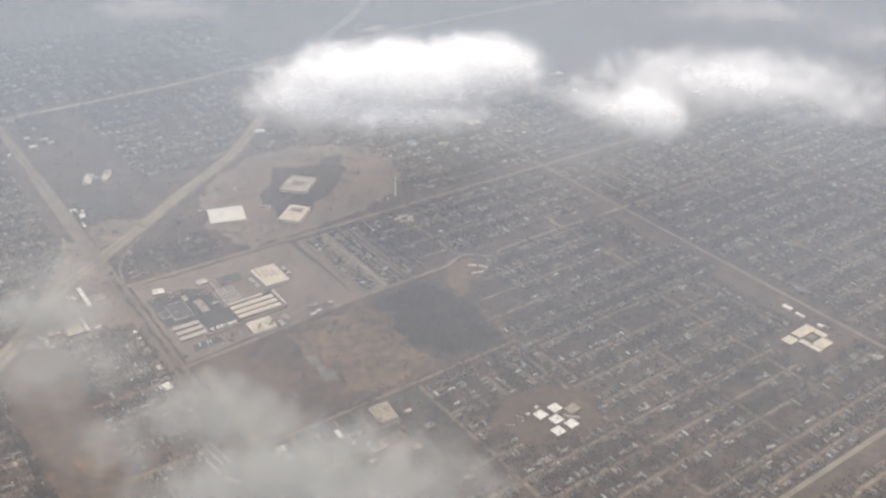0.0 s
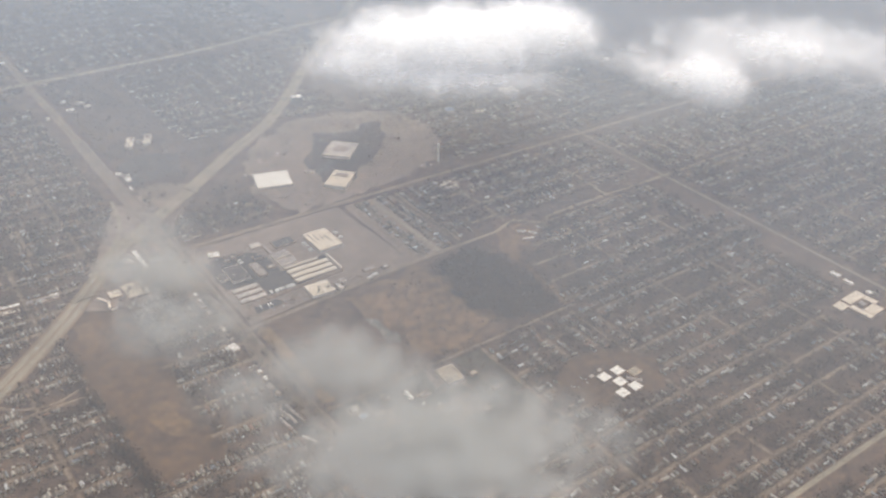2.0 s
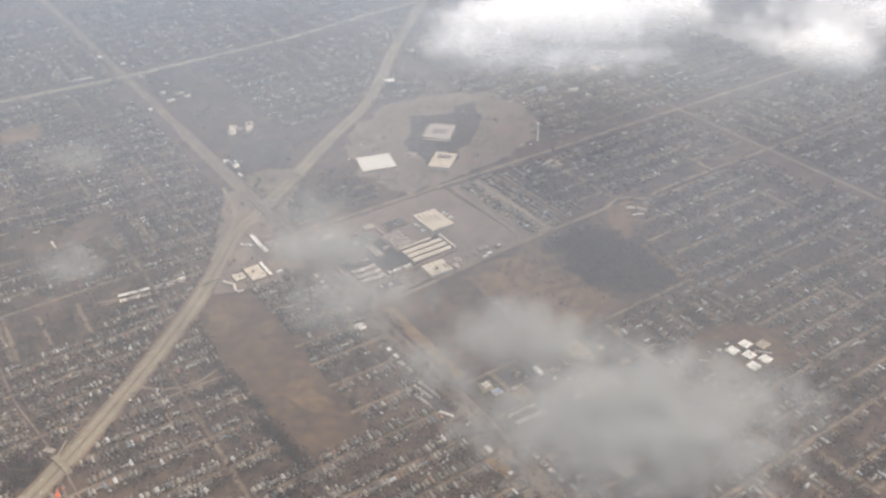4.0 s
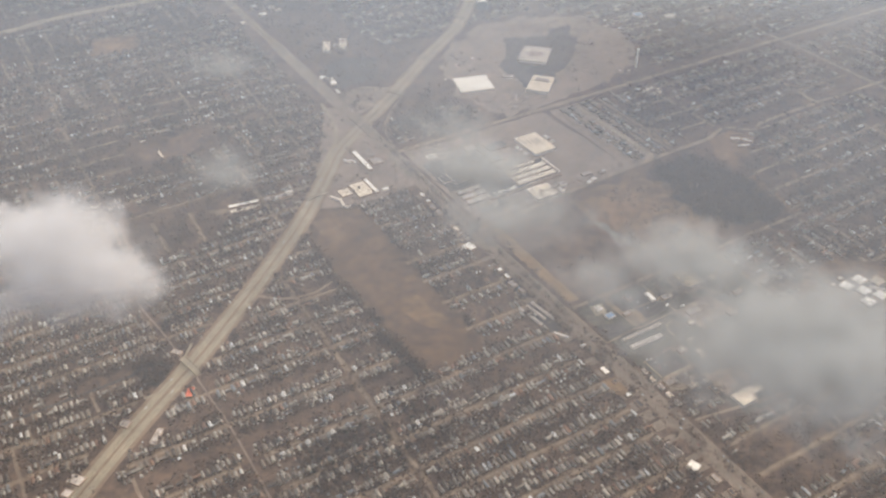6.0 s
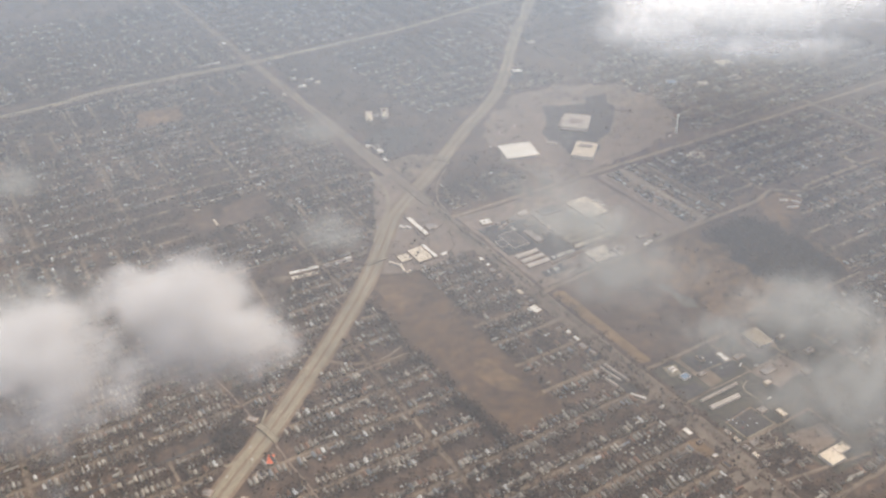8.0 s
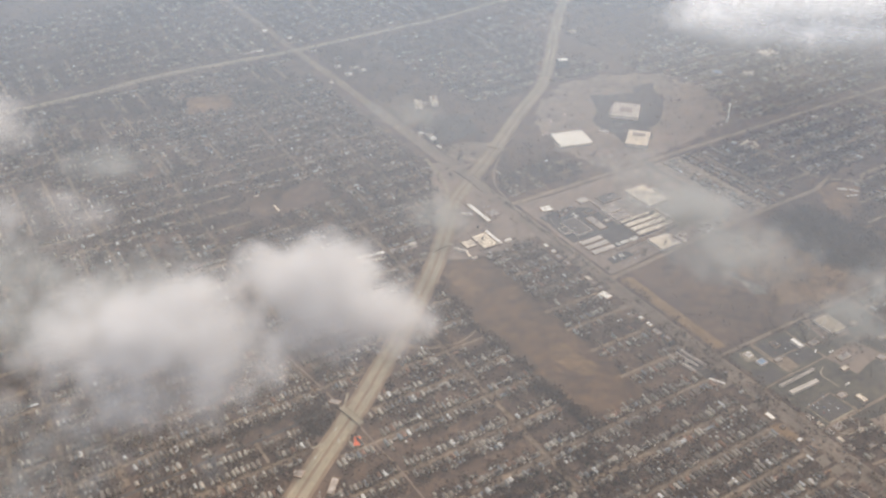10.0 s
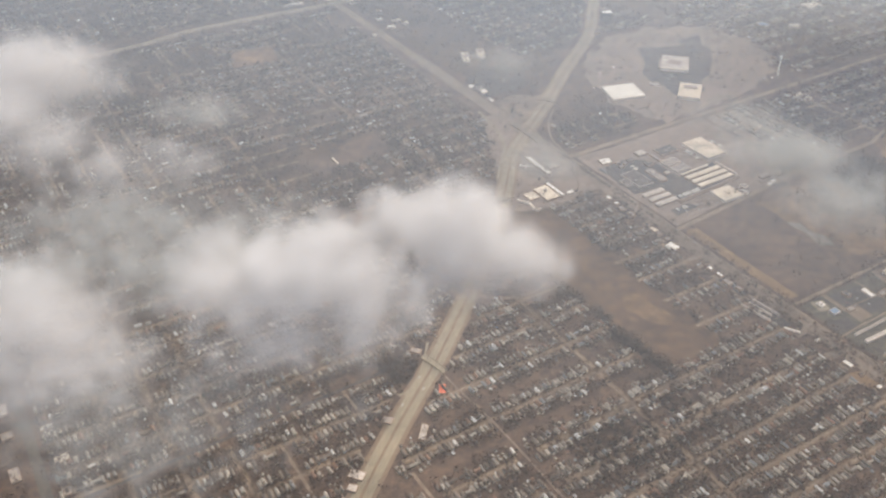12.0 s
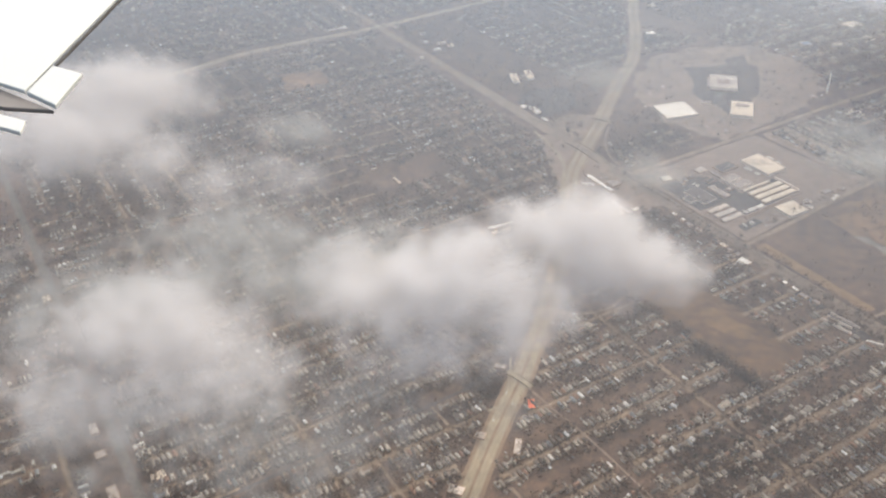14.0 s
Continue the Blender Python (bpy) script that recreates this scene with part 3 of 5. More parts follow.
def lay_street(pts, ok, width, lawn):
    run = []
    for p, k in zip(list(pts) + [None], list(ok) + [False]):
        if k:
            run.append(p)
        else:
            if len(run) > 2:
                ribbon(street_bm, np.array(run), width, 0.11)
                if lawn:
                    ribbon(lawn_bm, np.array(run), lawn, 0.05)
            run = []


def lay_rows(number, a0, a1, b0, share, lush, bank, crosswise, want):
    """One street with its houses, garages, drives and trees, in those blocks that want it."""
    far = number > 1

    def grid(u, v):
        return (v, u) if crosswise else (u, v)

    def fits(u, v, pad):
        a, b = grid(u, v)
        ok = free(a, b, pad) & beside(bank, a, b) & (turned_block(a, b, number) == want)
        for c in () if crosswise else CROSS.get(number, ()):
            ok &= np.abs(u - c) > pad + 1.0
        return ok

    s = np.arange(a0, a1, 10.0)
    wave = 1.2 * np.sin(s * 0.013 + b0)
    a, b = grid(s, b0 + wave)
    ok = free(a, b, 1.0) & beside(bank, a, b) & (turned_block(a, b, number) == want)
    lay_street(np.stack([a, b], 1), ok, 3.0 if far else 2.7, 6.0 if far else 5.6)
    for side in (1, -1):
        u = np.arange(a0, a1, 4.5) + rng.uniform(-0.5, 0.5)
        u = u + rng.uniform(-0.5, 0.5, len(u))
        u = u[rng.random(len(u)) < share * np.clip(0.5 + 1.7 * value_noise(np.stack([u / 26, np.full(len(u), b0 / 26), np.full(len(u), 5.5 + side)], 1)), 0.3, 1.05)]
        deep = 5.6 if number == 10 else 7.3
        v = b0 + 1.2 * np.sin(u * 0.013 + b0) + side * (deep + rng.normal(0, 0.8 if not far else 1.0, len(u)))
        ok = fits(u, v, 4.0)
        if far and number != 10:
            a, b = grid(u, v)
            ok &= value_noise(np.stack([a / 95, b / 95, np.full(len(a), 7.7)], 1)) > 0.3
        u, v, n = u[ok], v[ok], ok.sum()
        quarter = np.where(rng.random(n) < (0.3 if far else 0.14), math.pi / 2, 0) + (math.pi / 2 if crosswise else 0)
        a, b = grid(u, v)
        houses.append(np.stack([a, b, rng.uniform(2.1, 3.0, n), rng.uniform(4.8, 8.0, n), rng.uniform(1.6, 2.5, n), rng.uniform(0.8, 1.5, n), rng.uniform(-0.07, 0.07, n) + quarter], 1))
        g = rng.random(n) < 0.5
        k = g.sum()
        a, b = grid(u[g] + 2.2, v[g] + side * rng.uniform(6.6, 8.4, k))
        if number < 2:
            houses.append(np.stack([a, b, rng.uniform(1.8, 2.6, k), rng.uniform(2.2, 3.2, k), np.full(k, 1.1), np.full(k, 0.7), rng.uniform(-0.1, 0.1, k)], 1))
            if number < 6:
                drives.append(np.stack([u[g] + 2.4, b0 + side * 1.4 + 0 * u[g], v[g] + side * 5.0], 1))
        m = int((a1 - a0) / 6.3 * (5.2 if number != 10 else 2.0))
        tu = rng.uniform(a0, a1, m)
        r_ = rng.random(m)
        yard = np.where(rng.random(m) < (0.2 if far else 0.0), rng.uniform(3.6, 10.0, m), rng.uniform(9.0, 19.0, m))
        tv = b0 + side * np.where(r_ < (0.1 if far else 0.24), 2.4 + 1.4 * rng.random(m), yard if number != 10 else rng.uniform(3, 8, m))
        ta, tb = grid(tu, tv)
        grove = value_noise(np.stack([ta / 34, tb / 34, np.full(m, 3.3)], 1)) * 0.6 + value_noise(np.stack([ta / 12, tb / 12, np.full(m, 9.1)], 1)) * 0.4
        woods = 2.0 * (0.5 - value_noise(np.stack([ta / 95, tb / 95, np.full(m, 7.7)], 1))) if far else 0.0
        ok = free(ta, tb, 1.2) & beside(bank, ta, tb) & (turned_block(ta, tb, number) == want) & (rng.random(m) < np.clip(0.84 + (8.0 if far else 5.5) * (grove - 0.47) + lush + woods, 0.18, 1.0))
        trees.append(np.stack([ta, tb], 1)[ok])


houses, trees, drives, street_bm, lawn_bm = [], [], [], bmesh.new(), bmesh.new()
for number, (a0, a1, lines, share, lush, *bank) in enumerate(ZONES):
    if number == 10:
        for b0 in lines:
            lay_rows(number, a0, a1, b0, share, lush, (), True, 0)
        continue
    for b0 in lines:
        lay_rows(number, a0, a1, b0 + rng.uniform(-1.5, 1.5), share, lush, bank, False, 0)
    if number > 1:
        for c in np.arange(a0 + 18, a1 - 10, 38.0):
            lay_rows(number, min(lines) - 15, max(lines) + 15, c + rng.uniform(-2, 2), share, lush, bank, True, 1)
    for c in CROSS.get(number, ()):
        s = np.arange(min(lines) - 16, max(lines) + 18, 9.0)
        a = np.full(len(s), float(c))
        lay_street(np.stack([a, s], 1), free(a, s, 0.0) & beside(bank, a, s), 3.2, 6.0)
on_grid("front_lawns", lawn_bm, M_LAWN, "faded tan front lawns along the streets", "lawn")
on_grid("road", street_bm, M_STREET, "pale tan neighbourhood streets between house rows", "road")

# woods and wild ground
def scatter(poly, count, thin=None):
    p = np.array(poly, float)
    lo, hi = p.min(0), p.max(0)
    q = lo + rng.random((count, 2)) * (hi - lo)
    q = q[inside(poly, q[:, 0], q[:, 1])]
    keep = np.ones(len(q), bool)
    for line, width in ROADS[:MAIN_ROADS] if thin is None else ():
        keep &= ~near_line(line, q[:, 0], q[:, 1], width / 2 + 1.0)
    return q[keep]


trees.append(scatter(WOODS, 1700))
trees.append(scatter([(250, -272), (345, -270), (356, -350), (340, -432), (250, -425), (225, -360)], 450))
trees.append(scatter([(140, 820), (900, 820), (1500, 1500), (-1300, 1500), (-1300, 1010), (500, 1010)], 5000))
trees.append(scatter([(120, 110), (330, 300), (440, 430), (440, 560), (30, 560), (30, 440), (120, 390), (150, 260)], 3200))
trees.append(scatter([(-1250, 600), (1300, 720), (1500, 1500), (-1300, 1500)], 9000))
trees.append(scatter([(-900, 515), (900, 515), (900, 640), (-900, 605)], 2600))
trees.append(scatter([(24, -30), (150, -30), (160, 40), (120, 60), (60, 20)], 350))
trees.append(scatter([(-78, -170), (-74, -170), (-74, -440), (-78, -440)], 60))
trees.append(scatter([(-160, -290), (-152, -290), (-145, -452), (-153, -455)], 200))
trees.append(scatter([(-158, -200), (-148, -200), (-152, -290), (-164, -290)], 90))
trees.append(scatter([(-158, -372), (-148, -372), (-138, -444), (-152, -448)], 120))
trees.append(scatter([(22, -262), (372, -254), (372, -250), (22, -258)], 130))
trees.append(scatter([(24, -440), (335, -438), (335, -428), (24, -430)], 180))
trees.append(scatter([(-372, -300), (-350, -299), (-334, -312), (-356, -336), (-368, -320)], 420))
trees.append(scatter([(-161, -370), (-153, -372), (-145, -442), (-153, -446)], 260))
trees.append(scatter([(-700, -560), (-662, -560), (-668, 300), (-706, 300)], 700))
trees.append(scatter([(-652, -560), (-640, -560), (-646, 300), (-656, 300)], 240))
mall = scatter(MALL, 420)
for a, b in ((195, 25), (324, 58), (274, -26), (252, 22), (320, 100), (300, 20)):
    mall = mall[np.hypot(mall[:, 0] - a, mall[:, 1] - b) > 42]
trees.append(mall)
trees.append(scatter([(150, -288), (227, -284), (254, -319), (240, -405), (176, -424), (136, -401), (150, -340)], 150))
trees.append(scatter(MEADOW, 130))
trees.append(scatter(WEDGE, 1500))
trees.append(scatter(JUNCTION, 160))
trees.append(scatter([(9.2, -760), (10.8, -760), (10.8, -40), (9.2, -40)], 260, 0.0))
trees.append(scatter([(19.8, -760), (22.5, -760), (22.5, -290), (19.8, -290)], 170, 0.0))
trees.append(scatter([(-3.5, -760), (0.2, -760), (0.2, -180), (-3.5, -180)], 260, 0.0))
trees.append(scatter([(30, -560), (190, -545), (105, -620), (30, -615)], 260))
trees.append(scatter([(100, -440), (200, -440), (195, -540), (115, -560)], 160))
trees.append(scatter([(18, -6), (20, -60), (155, -70), (150, -30)], 220))
row = np.arange(330.0, 640.0, 7.4)
trees.append(np.stack([row + rng.uniform(-0.8, 0.8, len(row)), np.full(len(row), -751.5)], 1))
houses, trees, drives = np.concatenate(houses), np.concatenate(trees), np.concatenate(drives)
for a, b, reach in ((80, -608, 15), (150, -459, 15), (52, -510, 6), (40, -510, 6), (64, -510, 6), (98, -462, 8)):  # no tree on a shop roof
    trees = trees[np.hypot(trees[:, 0] - a, trees[:, 1] - b) > reach]
near_house = (houses[:, 3] > 3) & (houses[:, 0] > -300) & (houses[:, 0] < -90) & (houses[:, 1] > -545) & (houses[:, 1] < -400)
near_house &= np.cumsum(near_house) <= 300
near_tree = (trees[:, 0] > -290) & (trees[:, 0] < -160) & (trees[:, 1] > -540) & (trees[:, 1] < -455)
near_tree &= np.cumsum(near_tree) <= 300


def turned(x, y, ang, a, b):
    return a + x * np.cos(ang) - y * np.sin(ang), b + x * np.sin(ang) + y * np.cos(ang)


def house_stuff(h):
    """Gabled houses: walls on four sides and a roof of two slopes that overhangs them."""
    a, b, w, d, hw, hr, ang = h.T
    spec = [(-0.5, -0.5, 0, 0), (0.5, -0.5, 0, 0), (0.5, 0.5, 0, 0), (-0.5, 0.5, 0, 0), (-0.5, -0.5, 1, 0), (0.5, -0.5, 1, 0), (0.5, 0.5, 1, 0), (-0.5, 0.5, 1, 0), (0, -0.5, 1, 1), (0, 0.5, 1, 1),
            (-0.58, -0.56, 0.97, -0.1), (0, -0.56, 1.04, 1), (0.58, -0.56, 0.97, -0.1), (-0.58, 0.56, 0.97, -0.1), (0, 0.56, 1.04, 1), (0.58, 0.56, 0.97, -0.1)]
    v = []
    for x, y, kw, kr in spec:
        px_, py_ = turned(x * w, y * d, ang, a, b)
        v.append(np.stack([px_, py_, hw * kw + hr * kr], 1))
    v = np.stack(v, 1)
    tri = np.array([(0, 1, 5), (0, 5, 4), (1, 2, 6), (1, 6, 5), (2, 3, 7), (2, 7, 6), (3, 0, 4), (3, 4, 7), (4, 5, 8), (6, 7, 9), (10, 11, 14), (10, 14, 13), (11, 12, 15), (11, 15, 14)])
    f = (np.arange(len(h))[:, None, None] * 16 + tri[None]).reshape(-1, 3)
    slots = np.tile([0] * 10 + [1] * 4, len(h))
    return v.reshape(-1, 3), f, slots


v, f, slots = house_stuff(houses[~near_house])
ob = bulk("houses", v, f, [M_HOUSE_WALL, M_HOUSE_ROOF], slots)
ob.matrix_basis = GRID
tagged(ob, "rows of small gabled suburban houses and garages", "houses", kind="stuff")


def tree_stuff(p, twigs, coarse):
    """Bare trees: a thin tapered trunk and a loose crown of small twig clumps."""
    n = len(p)
    h = 3.0 + 5.0 * rng.random(n) ** 1.5
    r = h * rng.uniform(0.42, 0.66, n)
    base = np.concatenate([p, np.zeros((n, 1))], 1)
    ring = np.array([(math.cos(k * 2.1), math.sin(k * 2.1), 0) for k in range(3)])
    tv = np.concatenate([base[:, None] + ring[None] * (0.05 * h)[:, None, None], (base + np.stack([rng.normal(0, 0.1, n), rng.normal(0, 0.1, n), h * 0.9], 1))[:, None]], 1)
    tf = (np.arange(n)[:, None, None] * 4 + np.array([(0, 1, 3), (1, 2, 3), (2, 0, 3)])[None]).reshape(-1, 3)
    d = rng.normal(size=(n, twigs, 3))
    d /= np.linalg.norm(d, axis=2)[:, :, None]
    rad = rng.uniform(0.35, 1.0, (n, twigs)) ** 0.6
    c = base[:, None] + np.array([0, 0, 1.0]) * (h * 0.62)[:, None, None] + d * rad[:, :, None] * np.stack([r, r, h * 0.38], 1)[:, None]
    e1, e2 = rng.normal(size=(n, twigs, 3)), rng.normal(size=(n, twigs, 3))
    size = (coarse * r)[:, None, None]
    cv = np.stack([c + d * size * 1.3, c + e1 * size * 0.55, c + e2 * size * 0.55], 2)
    return tv.reshape(-1, 3), tf, cv.reshape(-1, 3), np.arange(n * twigs * 3).reshape(-1, 3)


far_tree = trees[:, 0] * 0.573 + trees[:, 1] * 0.82 > -60
for pick, twigs, coarse in ((~near_tree & ~far_tree, 13, 0.38), (~near_tree & far_tree, 5, 0.6)):
    tv, tf, cv, cf = tree_stuff(trees[pick], twigs, coarse)
    ob = bulk("bare_trees", np.concatenate([tv, cv]), np.concatenate([tf, cf + len(tv)]), [M_BARK, M_TWIG], [0] * len(tf) + [1] * len(cf))
    ob.matrix_basis = GRID
    tagged(ob, "leafless brown-grey winter trees among the houses", "trees", kind="stuff")

n = len(drives)
v = np.stack([np.stack([drives[:, 0] + k * 0.55, drives[:, j], np.full(n, 0.13)], 1) for k, j in ((-1, 1), (1, 1), (1, 2), (-1, 2))], 1)
ob = bulk("driveways", v.reshape(-1, 3), np.arange(4 * n).reshape(-1, 4), [M_STREET])
ob.matrix_basis = GRID
tagged(ob, "short pale concrete driveways beside the houses", "driveways", kind="stuff")


# ---- houses and trees that stand nearest ----
def house_models():
    models = []
    for w, d, hw, hr in ((3.1, 5.0, 1.8, 1.0), (3.4, 5.6, 2.2, 1.2), (3.3, 6.2, 1.9, 0.9), (3.6, 4.6, 2.4, 1.2), (2.9, 5.4, 2.0, 1.3)):
        bm = bmesh.new()
        box(bm, -w / 2, w / 2, -d / 2, d / 2, 0, hw)
        e0 = [bm.verts.new((x, y, z)) for x, y, z in ((-w / 2, -d / 2, hw), (w / 2, -d / 2, hw), (0, -d / 2, hw + hr))]
        e1 = [bm.verts.new((x, y, z)) for x, y, z in ((w / 2, d / 2, hw), (-w / 2, d / 2, hw), (0, d / 2, hw + hr))]
        bm.faces.new(e0), bm.faces.new(e1)
        roof = bmesh.new()
        x, y, t = w / 2 + 0.25, d / 2 + 0.25, 0.16
        k = hr / (w / 2)
        prof = [(-x, hw - 0.25 * k), (0, hw + hr), (x, hw - 0.25 * k), (x, hw - 0.25 * k + t), (0, hw + hr + t), (-x, hw - 0.25 * k + t)]
        a_, b_ = ([roof.verts.new((px_, yy, pz)) for px_, pz in prof] for yy in (-y, y))
        for i in range(6):
            roof.faces.new((a_[i], a_[(i + 1) % 6], b_[(i + 1) % 6], b_[i]))
        for e in (a_, b_):
            roof.faces.new((e[0], e[1], e[4], e[5])), roof.faces.new((e[1], e[2], e[3], e[4]))
        bmesh.ops.recalc_face_normals(roof, faces=roof.faces)
        chimney = boxed((0.5, 0.95, -0.3, 0.15, hw, hw + hr + 0.5))
        porch = boxed((-w * 0.35, w * 0.1, -d / 2 - 0.9, -d / 2, 0, 0.25), (-w * 0.38, w * 0.13, -d / 2 - 1.0, -d / 2, 1.25, 1.38), (-w * 0.35, -w * 0.32, -d / 2 - 0.95, -d / 2 - 0.87, 0.25, 1.25), (w * 0.07, w * 0.1, -d / 2 - 0.95, -d / 2 - 0.87, 0.25, 1.25))
        thing = new("house")
        part("wall", bm, M_HOUSE_WALL_ONE, thing)
        part("roof", roof, M_HOUSE_ROOF_ONE, thing)
        stack = part("chimney", chimney, M_BRICK, thing, "brown brick chimney")
        part("cap", boxed((0.45, 1.0, -0.35, 0.2, hw + hr + 0.5, hw + hr + 0.6)), M_GREY_ROOF, stack)
        part("porch", porch, M_CLADDING, thing, "small pale front porch")
        models.append(tagged(thing, "small gabled suburban house with shingled roof and porch", "house", "houses in rows"))
    return models


def tree_models():
    models = []
    for k in range(6):
        r = np.random.default_rng(40 + k)
        h = r.uniform(4.2, 6.0)
        trunk = bmesh.new()

        def limb(p, q, r0, r1, sides=5):
            d = (Vector(q) - Vector(p)).normalized()
            u = d.orthogonal().normalized()
            w = d.cross(u)
            rings = [[trunk.verts.new(Vector(c) + (u * math.cos(s * 2 * math.pi / sides) + w * math.sin(s * 2 * math.pi / sides)) * rr) for s in range(sides)] for c, rr in ((p, r0), (q, r1))]
            for s in range(sides):
                trunk.faces.new((rings[0][s], rings[0][(s + 1) % sides], rings[1][(s + 1) % sides], rings[1][s]))

        limb((0, 0, 0), (0, 0, h * 0.45), 0.2, 0.14, 6)
        limb((0, 0, h * 0.45), (0.1, 0.05, h * 0.92), 0.14, 0.03)
        crown = bmesh.new()
        for i in range(9):
            an, up = i * 2.4 + r.uniform(-0.3, 0.3), r.uniform(0.55, 0.98)
            tip = (math.cos(an) * h * 0.34 * r.uniform(0.7, 1.1), math.sin(an) * h * 0.34 * r.uniform(0.7, 1.1), h * up)
            limb((0, 0, h * (0.35 + 0.04 * i)), tip, 0.08, 0.02, 4)
            for j in range(16):
                f = r.uniform(0.35, 1.12)
                c = Vector((tip[0] * f, tip[1] * f, h * 0.45 + (tip[2] - h * 0.45) * f)) + Vector(r.normal(0, 0.28, 3))
                o = Vector(r.normal(0, 1, 3)).normalized()
                s = Vector(r.normal(0, 1, 3)).cross(o).normalized()
                crown.faces.new([crown.verts.new(c + o * 0.5), crown.verts.new(c - o * 0.15 + s * 0.2), crown.verts.new(c - o * 0.3), crown.verts.new(c - o * 0.15 - s * 0.2)])
        thing = new("tree")
        part("trunk", trunk, M_BARK, thing)
        part("crown", crown, M_TWIG_ONE, thing)
        models.append(tagged(thing, "leafless winter tree with a loose crown of brown twigs", "tree", "trees in the gardens"))
    return models


HOUSES, TREES = house_models(), tree_models()
for i, (a, b, *_, ang) in enumerate(houses[near_house]):
    m = place(a, b, 0, math.degrees(ang) + (180 if i % 3 == 0 else 0))
    if i < len(HOUSES):
        HOUSES[i].matrix_basis = m
    else:
        copy_thing(HOUSES[i % len(HOUSES)], m)
for i, (a, b) in enumerate(trees[near_tree]):
    m = place(a, b, 0, rng.uniform(0, 360))
    if i < len(TREES):
        TREES[i].matrix_basis = m
    else:
        copy_thing(TREES[i % len(TREES)], m)


# ---- larger buildings ----
def flat_building(label, a, b, la, lb, h, turn=0.0, roof=M_CREAM_ROOF, wall=M_CLADDING, units=0, name="building", category="building", group=""):
    """Walls with a parapet, a roof deck sunk behind it, and plant boxes on the roof."""
    thing = tagged(new(name), label, category, group)
    thing.matrix_basis = place(a, b, 0, turn)
    h = h * 0.7
    x, y, t = la / 2, lb / 2, 0.3
    part("wall", boxed((-x, x, -y, -y + t, 0, h + 0.35), (-x, x, y - t, y, 0, h + 0.35), (-x, -x + t, -y + t, y - t, 0, h + 0.35), (x - t, x, -y + t, y - t, 0, h + 0.35)), wall, thing)
    part("roof", boxed((-x + t, x - t, -y + t, y - t, h - 0.3, h)), roof, thing)
    r = random.Random(int(abs(a * 7 + b * 13)))
    for _ in range(units):
        cx, cy, s = r.uniform(-x * 0.75, x * 0.75), r.uniform(-y * 0.75, y * 0.75), r.uniform(0.6, 1.3)
        unit = part("roof_unit", boxed((cx - s, cx + s, cy - s * 0.7, cy + s * 0.7, h, h + s * 0.7)), M_UNIT, thing)
        part("cowl", boxed((cx - s * 0.6, cx + s * 0.6, cy - s * 0.4, cy + s * 0.4, h + s * 0.7, h + s * 0.9)), M_CLADDING, unit)
    return thing


def long_shed(label, a, b, la, lb, h, turn=0.0, roof=M_CREAM_ROOF, group=""):
    """A long low shed under a shallow pitched roof."""
    thing = tagged(new("shed"), label, "shed", group)
    thing.matrix_basis = place(a, b, 0, turn)
    x, y = la / 2, lb / 2
    part("wall", boxed((-x, x, -y, y, 0, h)), M_BRICK, thing)
    bm = bmesh.new()
    long_x = x > y
    e = 0.3
    prof = [(-1, h + 0.004), (0, h + 0.9), (1, h + 0.004), (1, h + 0.2), (0, h + 1.1), (-1, h + 0.2)]
    ends = []
    for s in (-1, 1):
        ends.append([bm.verts.new((s * (x + e), k * (y + e), z) if long_x else (k * (x + e), s * (y + e), z)) for k, z in prof])
    for i in range(6):
        bm.faces.new((ends[0][i], ends[0][(i + 1) % 6], ends[1][(i + 1) % 6], ends[1][i]))
    for q in ends:
        bm.faces.new((q[0], q[1], q[4], q[5])), bm.faces.new((q[1], q[2], q[3], q[4]))
    bmesh.ops.recalc_face_normals(bm, faces=bm.faces)
    part("roof", bm, roof, thing)
    return thing


# shopping centre
ob = flat_building("huge flat-roofed store with a bright white roof", 195, 25, 49, 44, 4.2, -16, M_WHITE_ROOF, M_CLADDING, 0, category="store")
ob = flat_building("large cream department store with a sunken grey roof court", 324, 58, 40, 50, 6.0, -45, M_PALE_ROOF, M_CLADDING, 6, category="store")
part("penthouse", boxed((-9, 9, -7, 7, 4.2, 5.0)), M_GREY_ROOF, ob, "grey raised roof block")
part("lower_wing", boxed((-24, -20.01, -20, 16, 0, 2.4), (-19.9, 14, -30, -25.01, 0, 2.4)), M_GREY_ROOF, ob, "grey low wing")
ob = flat_building("cream office block with a grey sunken roof strip", 274, -26, 31, 47, 6.5, -48, M_CREAM_ROOF, M_CLADDING, 4, category="office")
part("penthouse", boxed((-9, 9, 6, 15, 4.55, 5.6)), M_GREY_ROOF, ob, "grey roof block")
flat_building("low grey flat-roofed pavilion in the car park", 252, 22, 14, 8, 2.5, -45, M_GREY_ROOF)
flat_building("office tower with dark glazed walls and pale roof", 356, 258, 17, 14, 20.0, -20, M_WHITE_ROOF, M_DARK_WALL, 2, category="tower")
for a, b, s in ((412, -52, 3), (400, -46, 3), (170, 60, 3), (208, 92, 3), (240, 100, 4), (180, 10, 2)):
    flat_building("small pale kiosk on the car park", a, b, s, s * 0.8, 1.6, -40, M_WHITE_ROOF)
tower = tagged(new("water_tower"), "slender white tower beside the car park", "tower")
tower.matrix_basis = place(428, -48)
bm = bmesh.new()
bmesh.ops.create_cone(bm, cap_ends=True, segments=16, radius1=1.6, radius2=1.1, depth=26, matrix=Matrix.Translation((0, 0, 13)))
part("shaft", bm, M_WHITE_ROOF, tower)
bm = bmesh.new()
